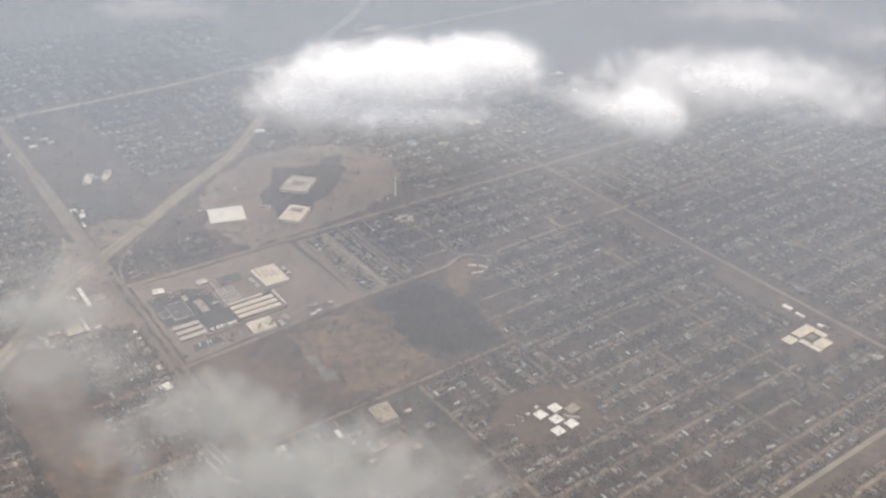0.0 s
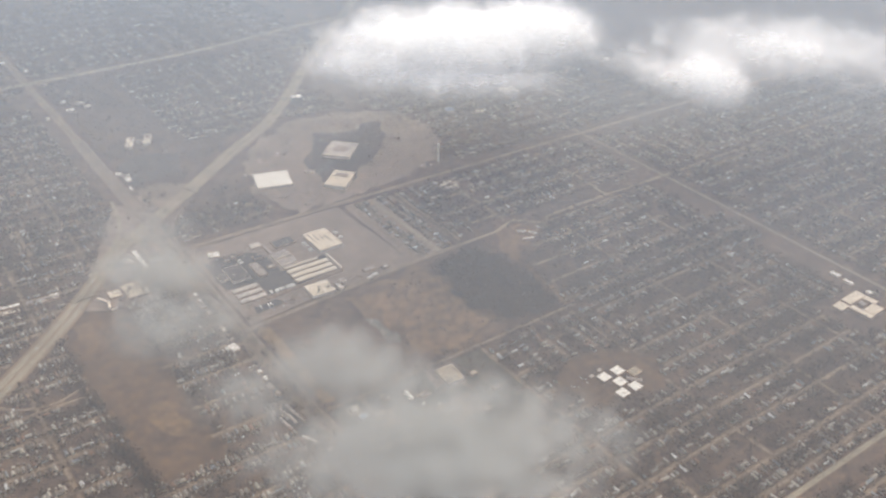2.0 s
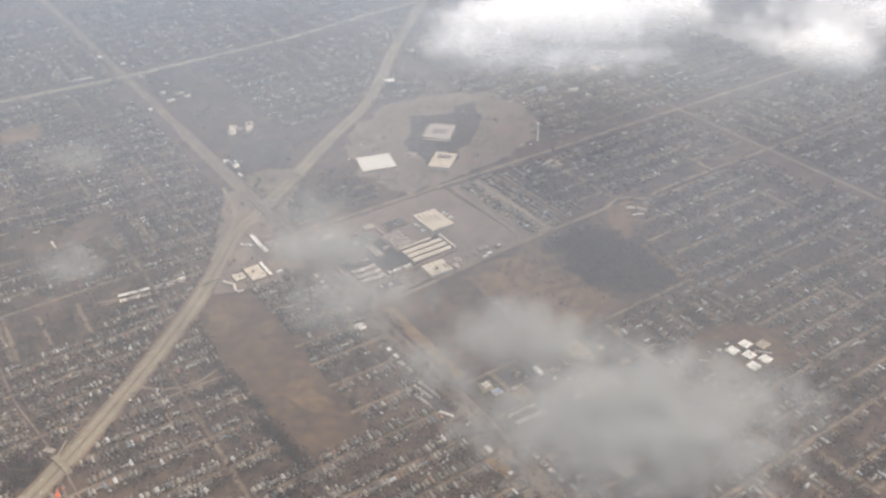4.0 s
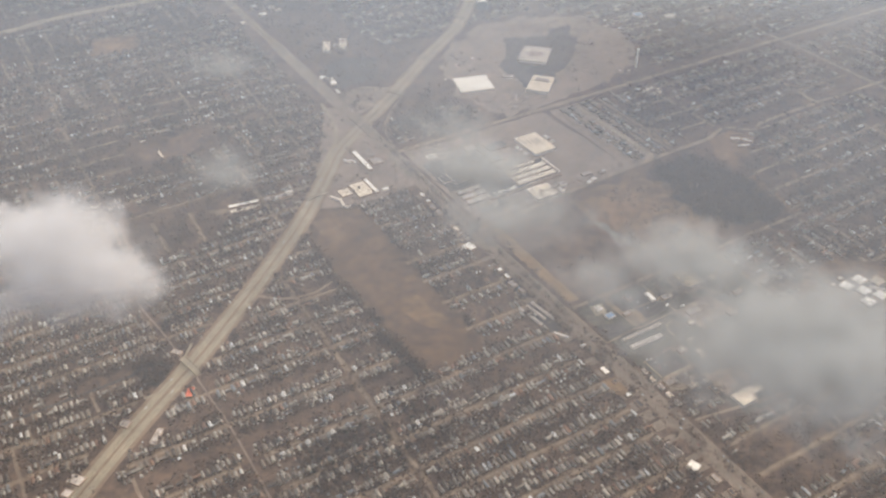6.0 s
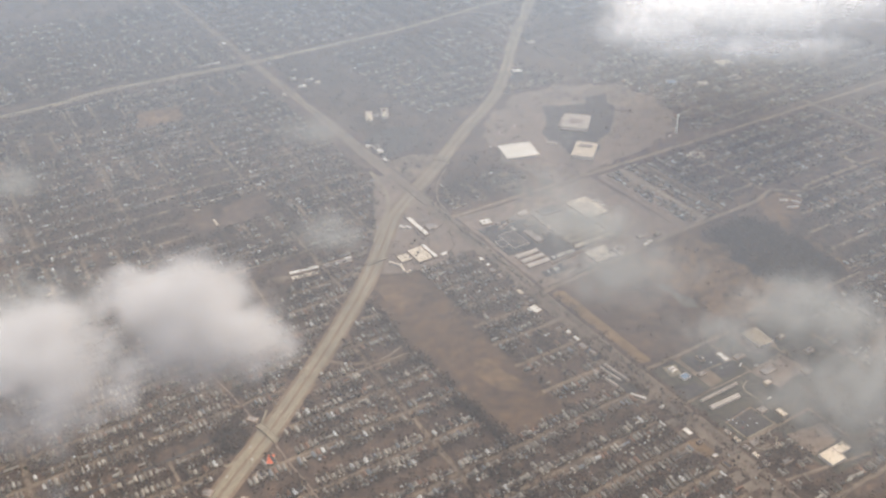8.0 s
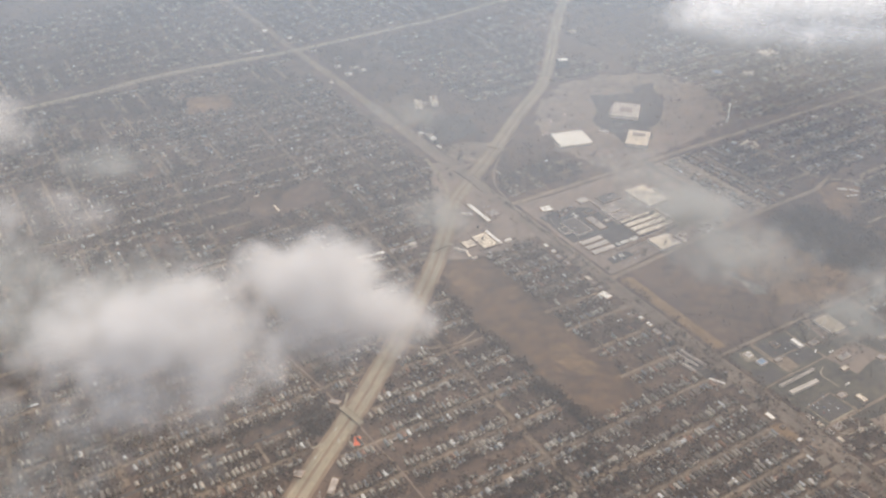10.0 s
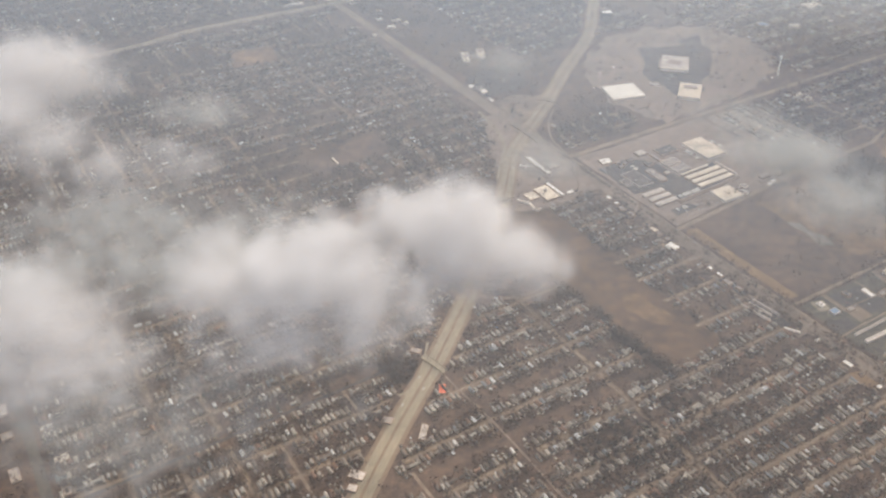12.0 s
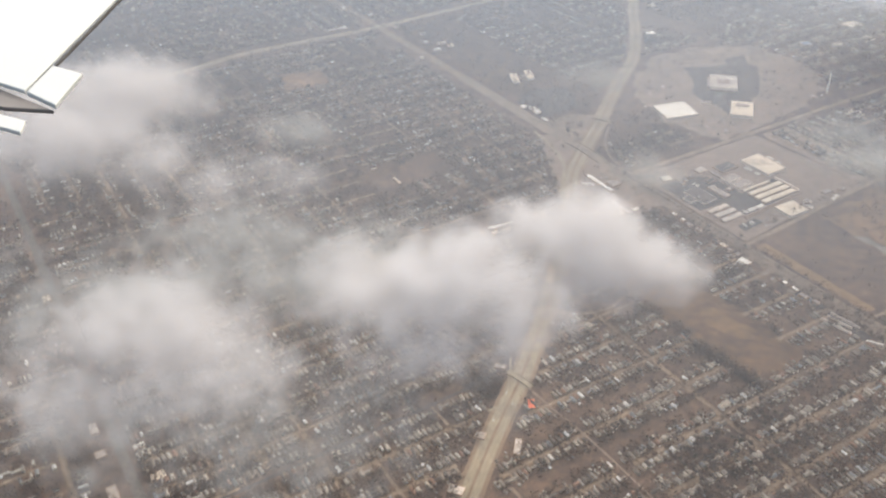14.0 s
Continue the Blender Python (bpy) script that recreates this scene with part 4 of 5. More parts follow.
bmesh.ops.create_cone(bm, cap_ends=True, segments=20, radius1=1.2, radius2=2.5, depth=1.6, matrix=Matrix.Translation((0, 0, 26.8)))
bmesh.ops.create_cone(bm, cap_ends=True, segments=20, radius1=2.5, radius2=1.2, depth=1.8, matrix=Matrix.Translation((0, 0, 28.5)))
part("tank", bm, M_WHITE_ROOF, tower)
for i in range(7):
    an = i * 2 * math.pi / 7
    flat_building("pale apartment block in a fan of wings", 396 + 9.5 * math.cos(an), -120 + 9.5 * math.sin(an), 9, 5, 3.0, math.degrees(an), M_CREAM_ROOF, group="fan of apartment wings", category="apartments")
for a, b, la, lb, tn in ((398, -276, 12, 7, -30), (408, -287, 14, 6, -62), (394, -294, 16, 5, -20)):
    flat_building("low pale building on the tan clearing", a, b, la, lb, 2.6, tn, M_PALE_ROOF, M_BRICK, 1, category="building", group="buildings on the clearing")
flat_building("yellow-roofed low building beyond the car park", 598, 70, 16, 11, 4, -35, M_CREAM_ROOF, units=2)
flat_building("low pale building beyond the car park", 602, 42, 10, 6, 3, -20, M_WHITE_ROOF)
flat_building("dark blue-roofed hall beyond the car park", 556, 98, 16, 16, 5, -20, M_BLUE)
flat_building("cream office block on the brown grass", 70, 248, 11, 34, 4.5, -24, M_CREAM_ROOF, units=2)
flat_building("cream office block on the brown grass", 97, 246, 11, 34, 4.5, -24, M_CREAM_ROOF, units=2)
flat_building("grey link between two office blocks", 83.5, 247, 15, 8, 3.5, -24, M_GREY_ROOF)
for a, b, la, lb in ((22, 155, 8, 9), (30, 146, 9, 5), (28, 132, 8, 12)):
    flat_building("white flat-roofed block beside the avenue", a, b, la, lb, 3.5, -10, M_WHITE_ROOF)
flat_building("low white-roofed roadside shop", 22, 105, 4, 12, 2.5, 0, M_WHITE_ROOF, category="shop")

# factory estate
ob = flat_building("cream warehouse with grey strips on its roof", 173, -157, 32, 46, 4.5, 0, M_CREAM_ROOF, M_CLADDING, 3, category="warehouse")
for k in range(4):
    part("roof_slot", boxed((-12 + k * 6, -10.4 + k * 6, 1 - k * 3, 20 - k * 3, 3.15, 3.4)), M_GREY_ROOF, ob, "grey raised roof strip")
long_shed("narrow long factory shed with cream pitched roof", 124, -191, 44, 3.2, 2.0, 0, M_CREAM_ROOF, "parallel long factory sheds")
for k in range(3):
    long_shed("long factory shed with cream pitched roof", 128.5, -200.6 - 10.6 * k, 53, 6.6, 2.0, 0, M_CREAM_ROOF, "parallel long factory sheds")
for k in range(3):
    long_shed("shorter shed with pale pitched roof", 45.5, -204.5 - 11.4 * k, 30, 6.4, 2.0, 0, M_PALE_ROOF, "parallel shorter sheds")
flat_building("very long narrow grey shed", 109, -231.4, 102, 1.6, 2.6, 3.4, M_PALE_ROOF, M_BRICK, category="shed")
flat_building("very long narrow grey shed", 108, -234.6, 102, 1.4, 2.2, 3.4, M_GREY_ROOF, M_BRICK, category="shed")
flat_building("pale cream square warehouse", 117, -251.5, 29, 25, 4.0, -2, M_CREAM_ROOF, M_CLADDING, 2, category="warehouse")
flat_building("small pale annexe beside the warehouse", 138, -257, 5, 14, 3.0, 8, M_PALE_ROOF)
flat_building("small pale annexe beside the warehouse", 147, -250, 7, 8, 3.0, 0, M_GREY_ROOF)
for b in (-161, -178):
    flat_building("grey flat-roofed workshop with pale parapet", 112.5, b, 22, 14, 3.5, 0, M_GREY_ROOF, M_CLADDING, 2, category="workshop")
flat_building("long grey flat-roofed workshop in the yard", 76, -176, 10, 30, 3.5, 0, M_GREY_ROOF, M_BRICK, 2, category="workshop")
flat_building("dark-roofed works hall with pale stepped parapet", 51, -170, 22, 34, 3, 0, M_DARK_ROOF, M_CLADDING, 2, category="workshop")
flat_building("dark-roofed side hall with pale parapet", 34.2, -170, 11, 14, 2.6, 0, M_DARK_ROOF, M_CLADDING, 1, category="workshop")
flat_building("small pale workshop by the factory gate", 97, -124, 15, 11, 3, 0, M_PALE_ROOF, M_BRICK, 1, category="workshop")
flat_building("long low grey workshop wing", 105, -142, 4, 20, 3, 0, M_GREY_ROOF, M_BRICK, category="workshop")
flat_building("dark-roofed brick depot with plant boxes", 129, -135, 28, 18, 3, 0, M_DARK_ROOF, M_BRICK, 2, category="depot")
flat_building("small bright white shop by the road", 45.5, -117, 14, 12, 3, -12, M_WHITE_ROOF, M_BRICK, 1, category="shop")
for a, b, la, lb, mt in ((56, -128, 5, 5, M_GREY_ROOF), (63, -134, 5, 4, M_PALE_ROOF), (54, -138, 7, 4, M_GREY_ROOF), (74, -130, 9, 6, M_DARK_ROOF), (88, -150, 12, 8, M_DARK_ROOF), (92, -178, 8, 5, M_PALE_ROOF), (186, -246, 14, 7, M_GREY_ROOF), (205, -252, 8, 6, M_PALE_ROOF)):
    flat_building("low flat-roofed store in the factory yard", a, b, la, lb, 2.8, 0, mt, M_BRICK, 1, category="store", group="stores in the factory yard")
flat_building("narrow pale-roofed loading dock", 160.5, -207, 2.6, 36, 3, 0, M_CREAM_ROOF, category="shed")
for a, b in ((178, -262), (186, -259)):
    flat_building("small pale shed at the roadside", a, b, 7, 4, 2.4, 0, M_WHITE_ROOF, category="shed")

# freeway junction
flat_building("long narrow white motel wing", -31.5, -81, 6, 49, 3.5, 0, M_WHITE_ROOF, M_BRICK, category="motel")
flat_building("tan restaurant beside the motel", -17, -90, 14, 15, 3, 0, M_GREY_ROOF, M_BRICK, 1, category="restaurant")
for dx, dy, la, lb in ((0, 0, 3, 9), (6, -4, 3, 9), (3, -2, 5, 3)):
    flat_building("small white block beside the motel", -48 + dx, -72 + dy, la, lb, 2.6, 20, M_WHITE_ROOF)
flat_building("long narrow white motel wing", -48, -138, 5, 34, 3.5, 0, M_WHITE_ROOF, M_BRICK, category="motel")
flat_building("large tan-roofed hall beside the motel", -61, -139, 19, 30, 3.2, 0, M_CREAM_ROOF, M_BRICK, 3, category="hall")
flat_building("pale low annexe of the hall", -80, -135, 14, 15, 2.6, 0, M_CREAM_ROOF, M_BRICK, 1, category="hall")
flat_building("pale low shop by the avenue", -36, -152, 9, 5, 2.6, 0, M_WHITE_ROOF)
for a, b, la, lb, tn in ((-95, -140, 3, 16, 30), (-92, -152, 3, 16, -12), (-90, -163, 7, 3, 0)):
    flat_building("narrow pale apartment wing at the field's edge", a, b, la, lb, 2.8, tn, M_CREAM_ROOF, category="apartments")
flat_building("long low white industrial shed", -190, -97, 35, 6, 3, -8, M_WHITE_ROOF, M_BRICK, 2, category="shed")
flat_building("long low tan-roofed yard shed", -192, -107, 34, 7, 2.2, -8, M_CREAM_ROOF, M_BRICK, category="shed")
flat_building("tan flat-roofed sheds along the freeway", -150, -103, 34, 9, 2.5, -6, M_GREY_ROOF, M_BRICK, 3, category="shed")
flat_building("small white shed along the freeway", -136, -100, 9, 4, 2.8, -6, M_WHITE_ROOF, category="shed")
flat_building("white warehouse roof beside the avenue", -11, -299, 9, 13, 2.8, 8, M_WHITE_ROOF, M_BRICK, 1, category="store")
for a, b, la, lb in ((-20, -425, 2.4, 32), (-5.2, -424, 2.4, 31), (-12, -423, 2.0, 26)):
    flat_building("narrow row of garages by the avenue", a, b, la, lb, 2.2, 8, M_GREY_ROOF, category="garage")
flat_building("small white roadside shop by the avenue", -11, -462, 2.4, 15, 2.2, 30, M_WHITE_ROOF, category="shop")
flat_building("small white roadside shop by the avenue", -2, -484, 5, 3, 2.2, 0, M_WHITE_ROOF, category="shop")
ob = flat_building("orange-red roofed drive-in beside the freeway", -335, -356, 6.5, 12, 2.2, -30, M_RED, M_BRICK, category="restaurant")
flat_building("dark green-grey roofed garage by the freeway", -348, -369, 9, 6, 2.4, -30, M_DARK_ROOF, M_CLADDING)
for a, b, la, lb, tn, mt in ((-443, -404, 9, 13, 40, M_PALE_ROOF), (-394, -364, 8, 9, 40, M_GREY_ROOF), (-375, -392, 6, 18, -40, M_PALE_ROOF), (-372, -400, 3, 4, -40, M_PALE_ROOF), (-462, -424, 6, 10, 40, M_PALE_ROOF), (-452, -414, 7, 8, 40, M_PALE_ROOF), (-330, -300, 6, 10, 40, M_GREY_ROOF), (-300, -272, 5, 6, 40, M_PALE_ROOF)):
    flat_building("pale low roadside building along the freeway", a, b, la, lb, 2.6, tn, mt, M_BRICK, 1)

# shops along the avenue
flat_building("narrow shop with bright white roof", 98, -462, 5, 13, 3, -4, M_WHITE_ROOF, category="shop")
flat_building("long narrow cream shop row", 52, -510, 35, 4.2, 3, -2, M_PALE_ROOF, category="shop")
flat_building("thin grey-roofed row of shops", 57, -497.5, 46, 2.2, 2.6, 0, M_GREY_ROOF, category="shop")
flat_building("tan flat-roofed supermarket on a car park", 150, -459, 20, 25, 3.6, -3, M_TAN_ROOF, units=3, category="store")
flat_building("pale shop with cluttered roof", 43, -450, 7, 7, 2.8, 0, M_WHITE_ROOF, units=3, category="shop")
flat_building("small workshop with blue metal roof", 46, -464, 9, 7, 2.6, 0, M_BLUE, category="workshop")
flat_building("pale square shop with two halves", 77, -609, 17, 15, 3.6, 0, M_CREAM_ROOF, units=1, category="store")
flat_building("pale annexe of the square shop", 92.6, -606, 13.5, 9, 3.2, 0, M_CREAM_ROOF, category="store")
flat_building("white-roofed workshop by the avenue", -13, -643, 9, 9, 2.8, 20, M_WHITE_ROOF, category="workshop")
flat_building("dark-roofed workshop by the avenue", -16, -622, 8, 16, 2.8, 8, M_DARK_ROOF, category="workshop")
for k in range(5):
    flat_building("low pale flat-roofed roadside shop", 24, -540 - 11 * k, 4, 6, 2.2, 0, M_CREAM_ROOF if k % 2 else M_GREY_ROOF, category="shop", group="roadside shops")
kerb = boxed((34, 66.5, -554.6, -553.2, 0, 0.3), (32.6, 33.8, -553, -532, 0, 0.3), (18.9, 19.7, -556, -512, 0, 0.3))
on_grid("kerb", kerb, M_CONCRETE, "pale concrete kerb round the dark car park", "kerb")

# small shops, lots and sheds strung along the avenue
r = random.Random(11)
strip_bm = bmesh.new()
b = -182.0
while b > -720:
    la, lb = r.uniform(3.0, 6.5), r.uniform(4.0, 10.0)
    gap = r.uniform(2.0, 9.0)
    taken = any(abs(b - lb / 2 - q) < lb / 2 + 12 for q in (-299, -412, -428, -448, -468, -484, -643, -622))
    if not taken and r.random() < 0.6:
        flat_building("low roadside shop or garage facing the avenue", -4.5 - la / 2 + r.uniform(0, 1.5), b - lb / 2, la, lb, r.uniform(2.4, 3.6), r.uniform(-3, 3), r.choice([M_GREY_ROOF, M_GREY_ROOF, M_DARK_ROOF, M_CREAM_ROOF, M_WHITE_ROOF]), M_BRICK, 0, category="shop", group="shops along the avenue")
    if r.random() < 0.7:
        v = [strip_bm.verts.new(p) for p in ((-13, b - lb, 0.04), (-0.8, b - lb, 0.04), (-0.8, b + 1, 0.04), (-13, b + 1, 0.04))]
        strip_bm.faces.new(v)
    b -= lb + gap
on_grid("car_park", strip_bm, M_AVENUE, "worn asphalt forecourts along the avenue", "car park")
for a, b, la, lb, mt in ((62, -470, 9, 5, M_GREY_ROOF), (78, -452, 6, 8, M_DARK_ROOF), (112, -470, 12, 6, M_GREY_ROOF), (120, -500, 16, 8, M_GREY_ROOF), (106, -512, 8, 5, M_CREAM_ROOF), (72, -536, 9, 6, M_GREY_ROOF), (84, -548, 6, 10, M_CREAM_ROOF), (34, -562, 9, 7, M_GREY_ROOF), (48, -575, 8, 5, M_CREAM_ROOF), (40, -592, 12, 5, M_GREY_ROOF), (62, -588, 5, 9, M_DARK_ROOF), (172, -470, 8, 5, M_CREAM_ROOF), (178, -500, 10, 6, M_GREY_ROOF), (150, -520, 9, 7, M_GREY_ROOF)):
    flat_building("low flat-roofed shop or store behind the avenue", a, b, la, lb, 3.0, 0, mt, M_BRICK, 1, category="shop", group="shops behind the avenue")

# schools and far landmarks
for a, b in ((277.5, -549.5), (296.5, -549.5), (286, -563.5), (294, -577), (276, -577.5)):
    flat_building("square cream classroom block in a chequer of blocks", a, b, 12.5, 11.5, 3.4, 4, M_WHITE_ROOF, M_BRICK, 1, category="school", group="chequered classroom blocks")
flat_building("tan-roofed hall beside the classroom blocks", 310.5, -560, 14, 11, 3.2, 4, M_TAN_ROOF, M_BRICK, 2, category="school")
for a, b in ((268, -541), (282, -538)):
    flat_building("small pale annexe of the classroom blocks", a, b, 6, 4, 2.4, 10, M_PALE_ROOF, M_BRICK, 0, category="school", group="classroom annexes")
flat_building("thin grey corridor between classroom blocks", 302, -568, 2.4, 16, 2.2, 40, M_GREY_ROOF, category="school")
for a, b, la, lb in ((624, -607, 32, 13), (606, -629, 9, 27), (636, -621, 10, 15), (596, -609, 17, 13), (622, -634, 22, 14)):
    flat_building("cream school wing round a small court", a, b, la, lb, 3.6, 2, M_CREAM_ROOF, M_BRICK, 2, category="school", group="school wings")
flat_building("grey roof of the school hall", 621, -620, 9, 8, 4.6, 2, M_GREY_ROOF, M_BRICK, category="school")
for a, b, la, lb in ((665 - 12, -564, 7, 12), (661 - 10, -583, 5, 12), (652, -683, 10, 8), (652, -610, 6, 6)):
    flat_building("white roadside shop by the section road", a, b, la, lb, 2.6, 0, M_WHITE_ROOF, category="shop")
for a, b, la, lb, mt in ((30, 557, 14, 9, M_WHITE_ROOF), (34, 463, 10, 9, M_WHITE_ROOF), (34, 421, 12, 9, M_WHITE_ROOF), (56, 443, 14, 9, M_CREAM_ROOF), (62, 425, 10, 10, M_CREAM_ROOF), (-62, 606, 34, 5, M_WHITE_ROOF), (52, 500, 8, 8, M_GREY_ROOF), (-6, 404, 6, 8, M_CREAM_ROOF), (20, 640, 8, 8, M_WHITE_ROOF), (-5, 700, 8, 10, M_WHITE_ROOF), (858, 716, 36, 24, M_CREAM_ROOF), (1000, 244, 32, 14, M_CREAM_ROOF), (960, 150, 20, 14, M_WHITE_ROOF), (480, 390, 14, 14, M_CREAM_ROOF), (700, 120, 30, 22, M_CREAM_ROOF), (660, 60, 22, 14, M_GREY_ROOF), (610, 190, 30, 14, M_GREY_ROOF)):
    flat_building("pale flat-roofed block in the hazy distance", a, b, la, lb, 3.4, -4, mt, M_CLADDING, 1)
for a, b, la, lb, mt in ((-640, -263, 12, 9, M_CREAM_ROOF), (-644, -221, 10, 6, M_WHITE_ROOF), (-642, -150, 8, 10, M_GREY_ROOF), (-666, -60, 8, 12, M_GREY_ROOF), (-668, 40, 8, 12, M_CREAM_ROOF), (-672, -180, 7, 14, M_PALE_ROOF), (-674, -214, 9, 8, M_GREY_ROOF), (-676, -262, 8, 16, M_GREY_ROOF), (-672, -300, 6, 8, M_PALE_ROOF), (-643, -300, 7, 9, M_GREY_ROOF), (-240, 62, 3, 20, M_CREAM_ROOF), (-250, 106, 8, 3, M_CREAM_ROOF)):
    flat_building("pale low building by the section road", a, b, la, lb, 2.8, 0, mt, M_BRICK)


# ---- bridges ----
def bridge(label, a, b, turn, length, width, paving=M_AVENUE):
    """A road deck on piers with parapets, ramped down at both ends."""
    thing = tagged(new("bridge"), label, "bridge")
    thing.matrix_basis = place(a, b, 0, turn)
    xs = np.array([-0.5, -0.3, -0.16, 0, 0.16, 0.3, 0.5]) * length
    line = np.stack([xs, np.zeros(7)], 1)
    zs = np.array([0.3, 1.2, 1.75, 1.8, 1.75, 1.2, 0.3])
    bm = bmesh.new()
    ribbon(bm, line, width, zs, 0, 0.45)
    part("deck", bm, paving, thing, "worn concrete deck")
    for s in (-1, 1):
        bm = bmesh.new()
        ribbon(bm, line, 0.5, zs + 0.4, s * (width / 2 - 0.26), 0.396)
        part("parapet", bm, M_CONCRETE, thing, "pale concrete parapet")
        for x in (-0.14, 0.0, 0.14):
            part("pier", boxed((x * length - 0.3, x * length + 0.3, s * width / 4 - 0.4, s * width / 4 + 0.4, 0, 1.3)), M_AVENUE, thing)
    return thing


bridge("concrete street bridge over the freeway", -324.5, -323, -77, 30, 6.5, M_CONCRETE)
bridge("concrete road bridge over the freeway", -110, -124, 6, 28, 5, M_CONCRETE)
bridge("concrete road bridge over the freeway", 88, 60, -62, 28, 5, M_CONCRETE)
bridge("wide concrete avenue bridge over the freeway", 10, -1, 90, 70, 14, M_AVENUE)

# ---- parked and moving cars ----
spots = []
for line, width in ((FREEWAY, 24), (NORTH_FREEWAY, 17)):
    for k in range(60):
        i = rng.integers(2, len(line) - 2)
        d = line[i + 1] - line[i - 1]
        s = np.array([-d[1], d[0]]) / np.linalg.norm(d)
        spots.append((*(line[i] + s * rng.choice([-0.24, -0.16, 0.16, 0.24]) * width), math.atan2(d[1], d[0]), 0.2))
for k in range(70):
    spots.append((10 + rng.choice([-5.5, -3.5, 3.5, 5.5]), rng.uniform(-700, 600), math.pi / 2, 0.17))
for a0, a1, b0, b1, count, row in ((255, 300, -5, 40, 90, 2.8), (300, 420, 105, 130, 60, 2.8), (170, 240, -60, -20, 50, 2.8), (30, 60, -150, -122, 30, 2.6), (44, 96, -260, -246, 40, 2.4), (38, 58, -548, -528, 14, 2.4), (-30, -10, -75, -58, 20, 2.2), (62, 94, -476, -448, 14, 2.4), (30, 90, 120, 175, 50, 2.6), (-12, 0, -400, -330, 30, 2.4), (128, 160, -474, -445, 30, 2.4), (240, 262, -545, -535, 14, 2.4)):
    for k in range(count):
        spots.append((round(rng.uniform(a0, a1) / 1.3) * 1.3, round(rng.uniform(b0, b1) / row) * row, math.pi / 2, 0.07))
for k in range(520):
    h = houses[rng.integers(len(houses))]
    spots.append((h[0] + 2.7, h[1] + rng.choice([-4.6, 4.6]) + rng.normal(0, 0.4), math.pi / 2, 0.14))
spots = np.array(spots)
n = len(spots)
prof = [(-0.95, 0.12), (-0.95, 0.38), (-0.6, 0.42), (-0.4, 0.62), (0.3, 0.62), (0.5, 0.4), (0.95, 0.34), (0.95, 0.12)]
v = []
for s in (-0.37, 0.37):
    for x, z in prof:
        q = turned(x, s * (0.85 if z > 0.5 else 1), spots[:, 2], spots[:, 0], spots[:, 1])
        v.append(np.stack([q[0], q[1], spots[:, 3] + z - 0.12], 1))
v = np.stack(v, 1)
quads = [(i, (i + 1) % 8, 8 + (i + 1) % 8, 8 + i) for i in range(8)] + [(0, 1, 6, 7), (1, 2, 5, 6), (2, 3, 4, 5), (15, 14, 9, 8), (14, 13, 10, 9), (13, 12, 11, 10)]
ob = bulk("cars", v.reshape(-1, 3), (np.arange(n)[:, None, None] * 16 + np.array(quads)[None]).reshape(-1, 4), [M_CAR])
ob.matrix_basis = GRID
tagged(ob, "small scattered cars on roads, drives and car parks", "cars", kind="stuff")


# ---- lorry trailers in the factory yards and behind shops ----
def trailer_model():
    thing = tagged(new("trailer"), "parked white box trailer in a factory yard", "trailer", "parked trailers")
    part("box", boxed((-2.6, 2.6, -0.52, 0.52, 0.5, 1.62)), M_WHITE_ROOF, thing)
    part("chassis", boxed((-2.5, 2.5, -0.3, 0.3, 0.36, 0.496)), M_SEAL, thing)
    for x in (1.4, 1.95):
        for y in (-0.4, 0.4):
            bm = bmesh.new()
            bmesh.ops.create_cone(bm, cap_ends=True, segments=10, radius1=0.2, radius2=0.2, depth=0.16, matrix=Matrix.Translation((x, y, 0.2)) @ Matrix.Rotation(math.pi / 2, 4, "X"))
            part("wheel", bm, M_SEAL, thing)
    part("leg", boxed((-1.6, -1.45, -0.3, 0.3, 0, 0.36)), M_UNIT, thing)
    return thing


TRAILER = trailer_model()
r = random.Random(5)
stands = [(a, -226.5, 90) for a in range(67, 98, 2)] + [(a, -247, 90) for a in (42, 45, 48, 54, 57, 63, 66)] + [(150, b, 0) for b in (-150, -154, -158, -166, -170)] + [(196, b, 0) for b in (-146, -149, -152, -160, -164)] + [(66, b, 0) for b in (-144, -148, -152)] + [(100, -476, 30), (104, -480, 30), (116, -488, 0), (130, -505, 90), (136, -505, 90), (90, -528, 0)]
placed = [place(a + r.uniform(-0.4, 0.4), b + r.uniform(-0.5, 0.5), 0.07, turn + r.uniform(-3, 3)) for a, b, turn in stands if r.random() < 0.75]
TRAILER.matrix_basis = placed[0]
for m in placed[1:]:
    copy_thing(TRAILER, m)


# ---- clouds ----
def billow(p, size):
    out, amp, tot = 0, 1.0, 0
    for o in range(4):
        out = out + amp * np.abs(2 * value_noise(p / size * 2 ** o + 17.3 * o) - 1)
        tot += amp
        amp *= 0.55
    return 1 - out / tot


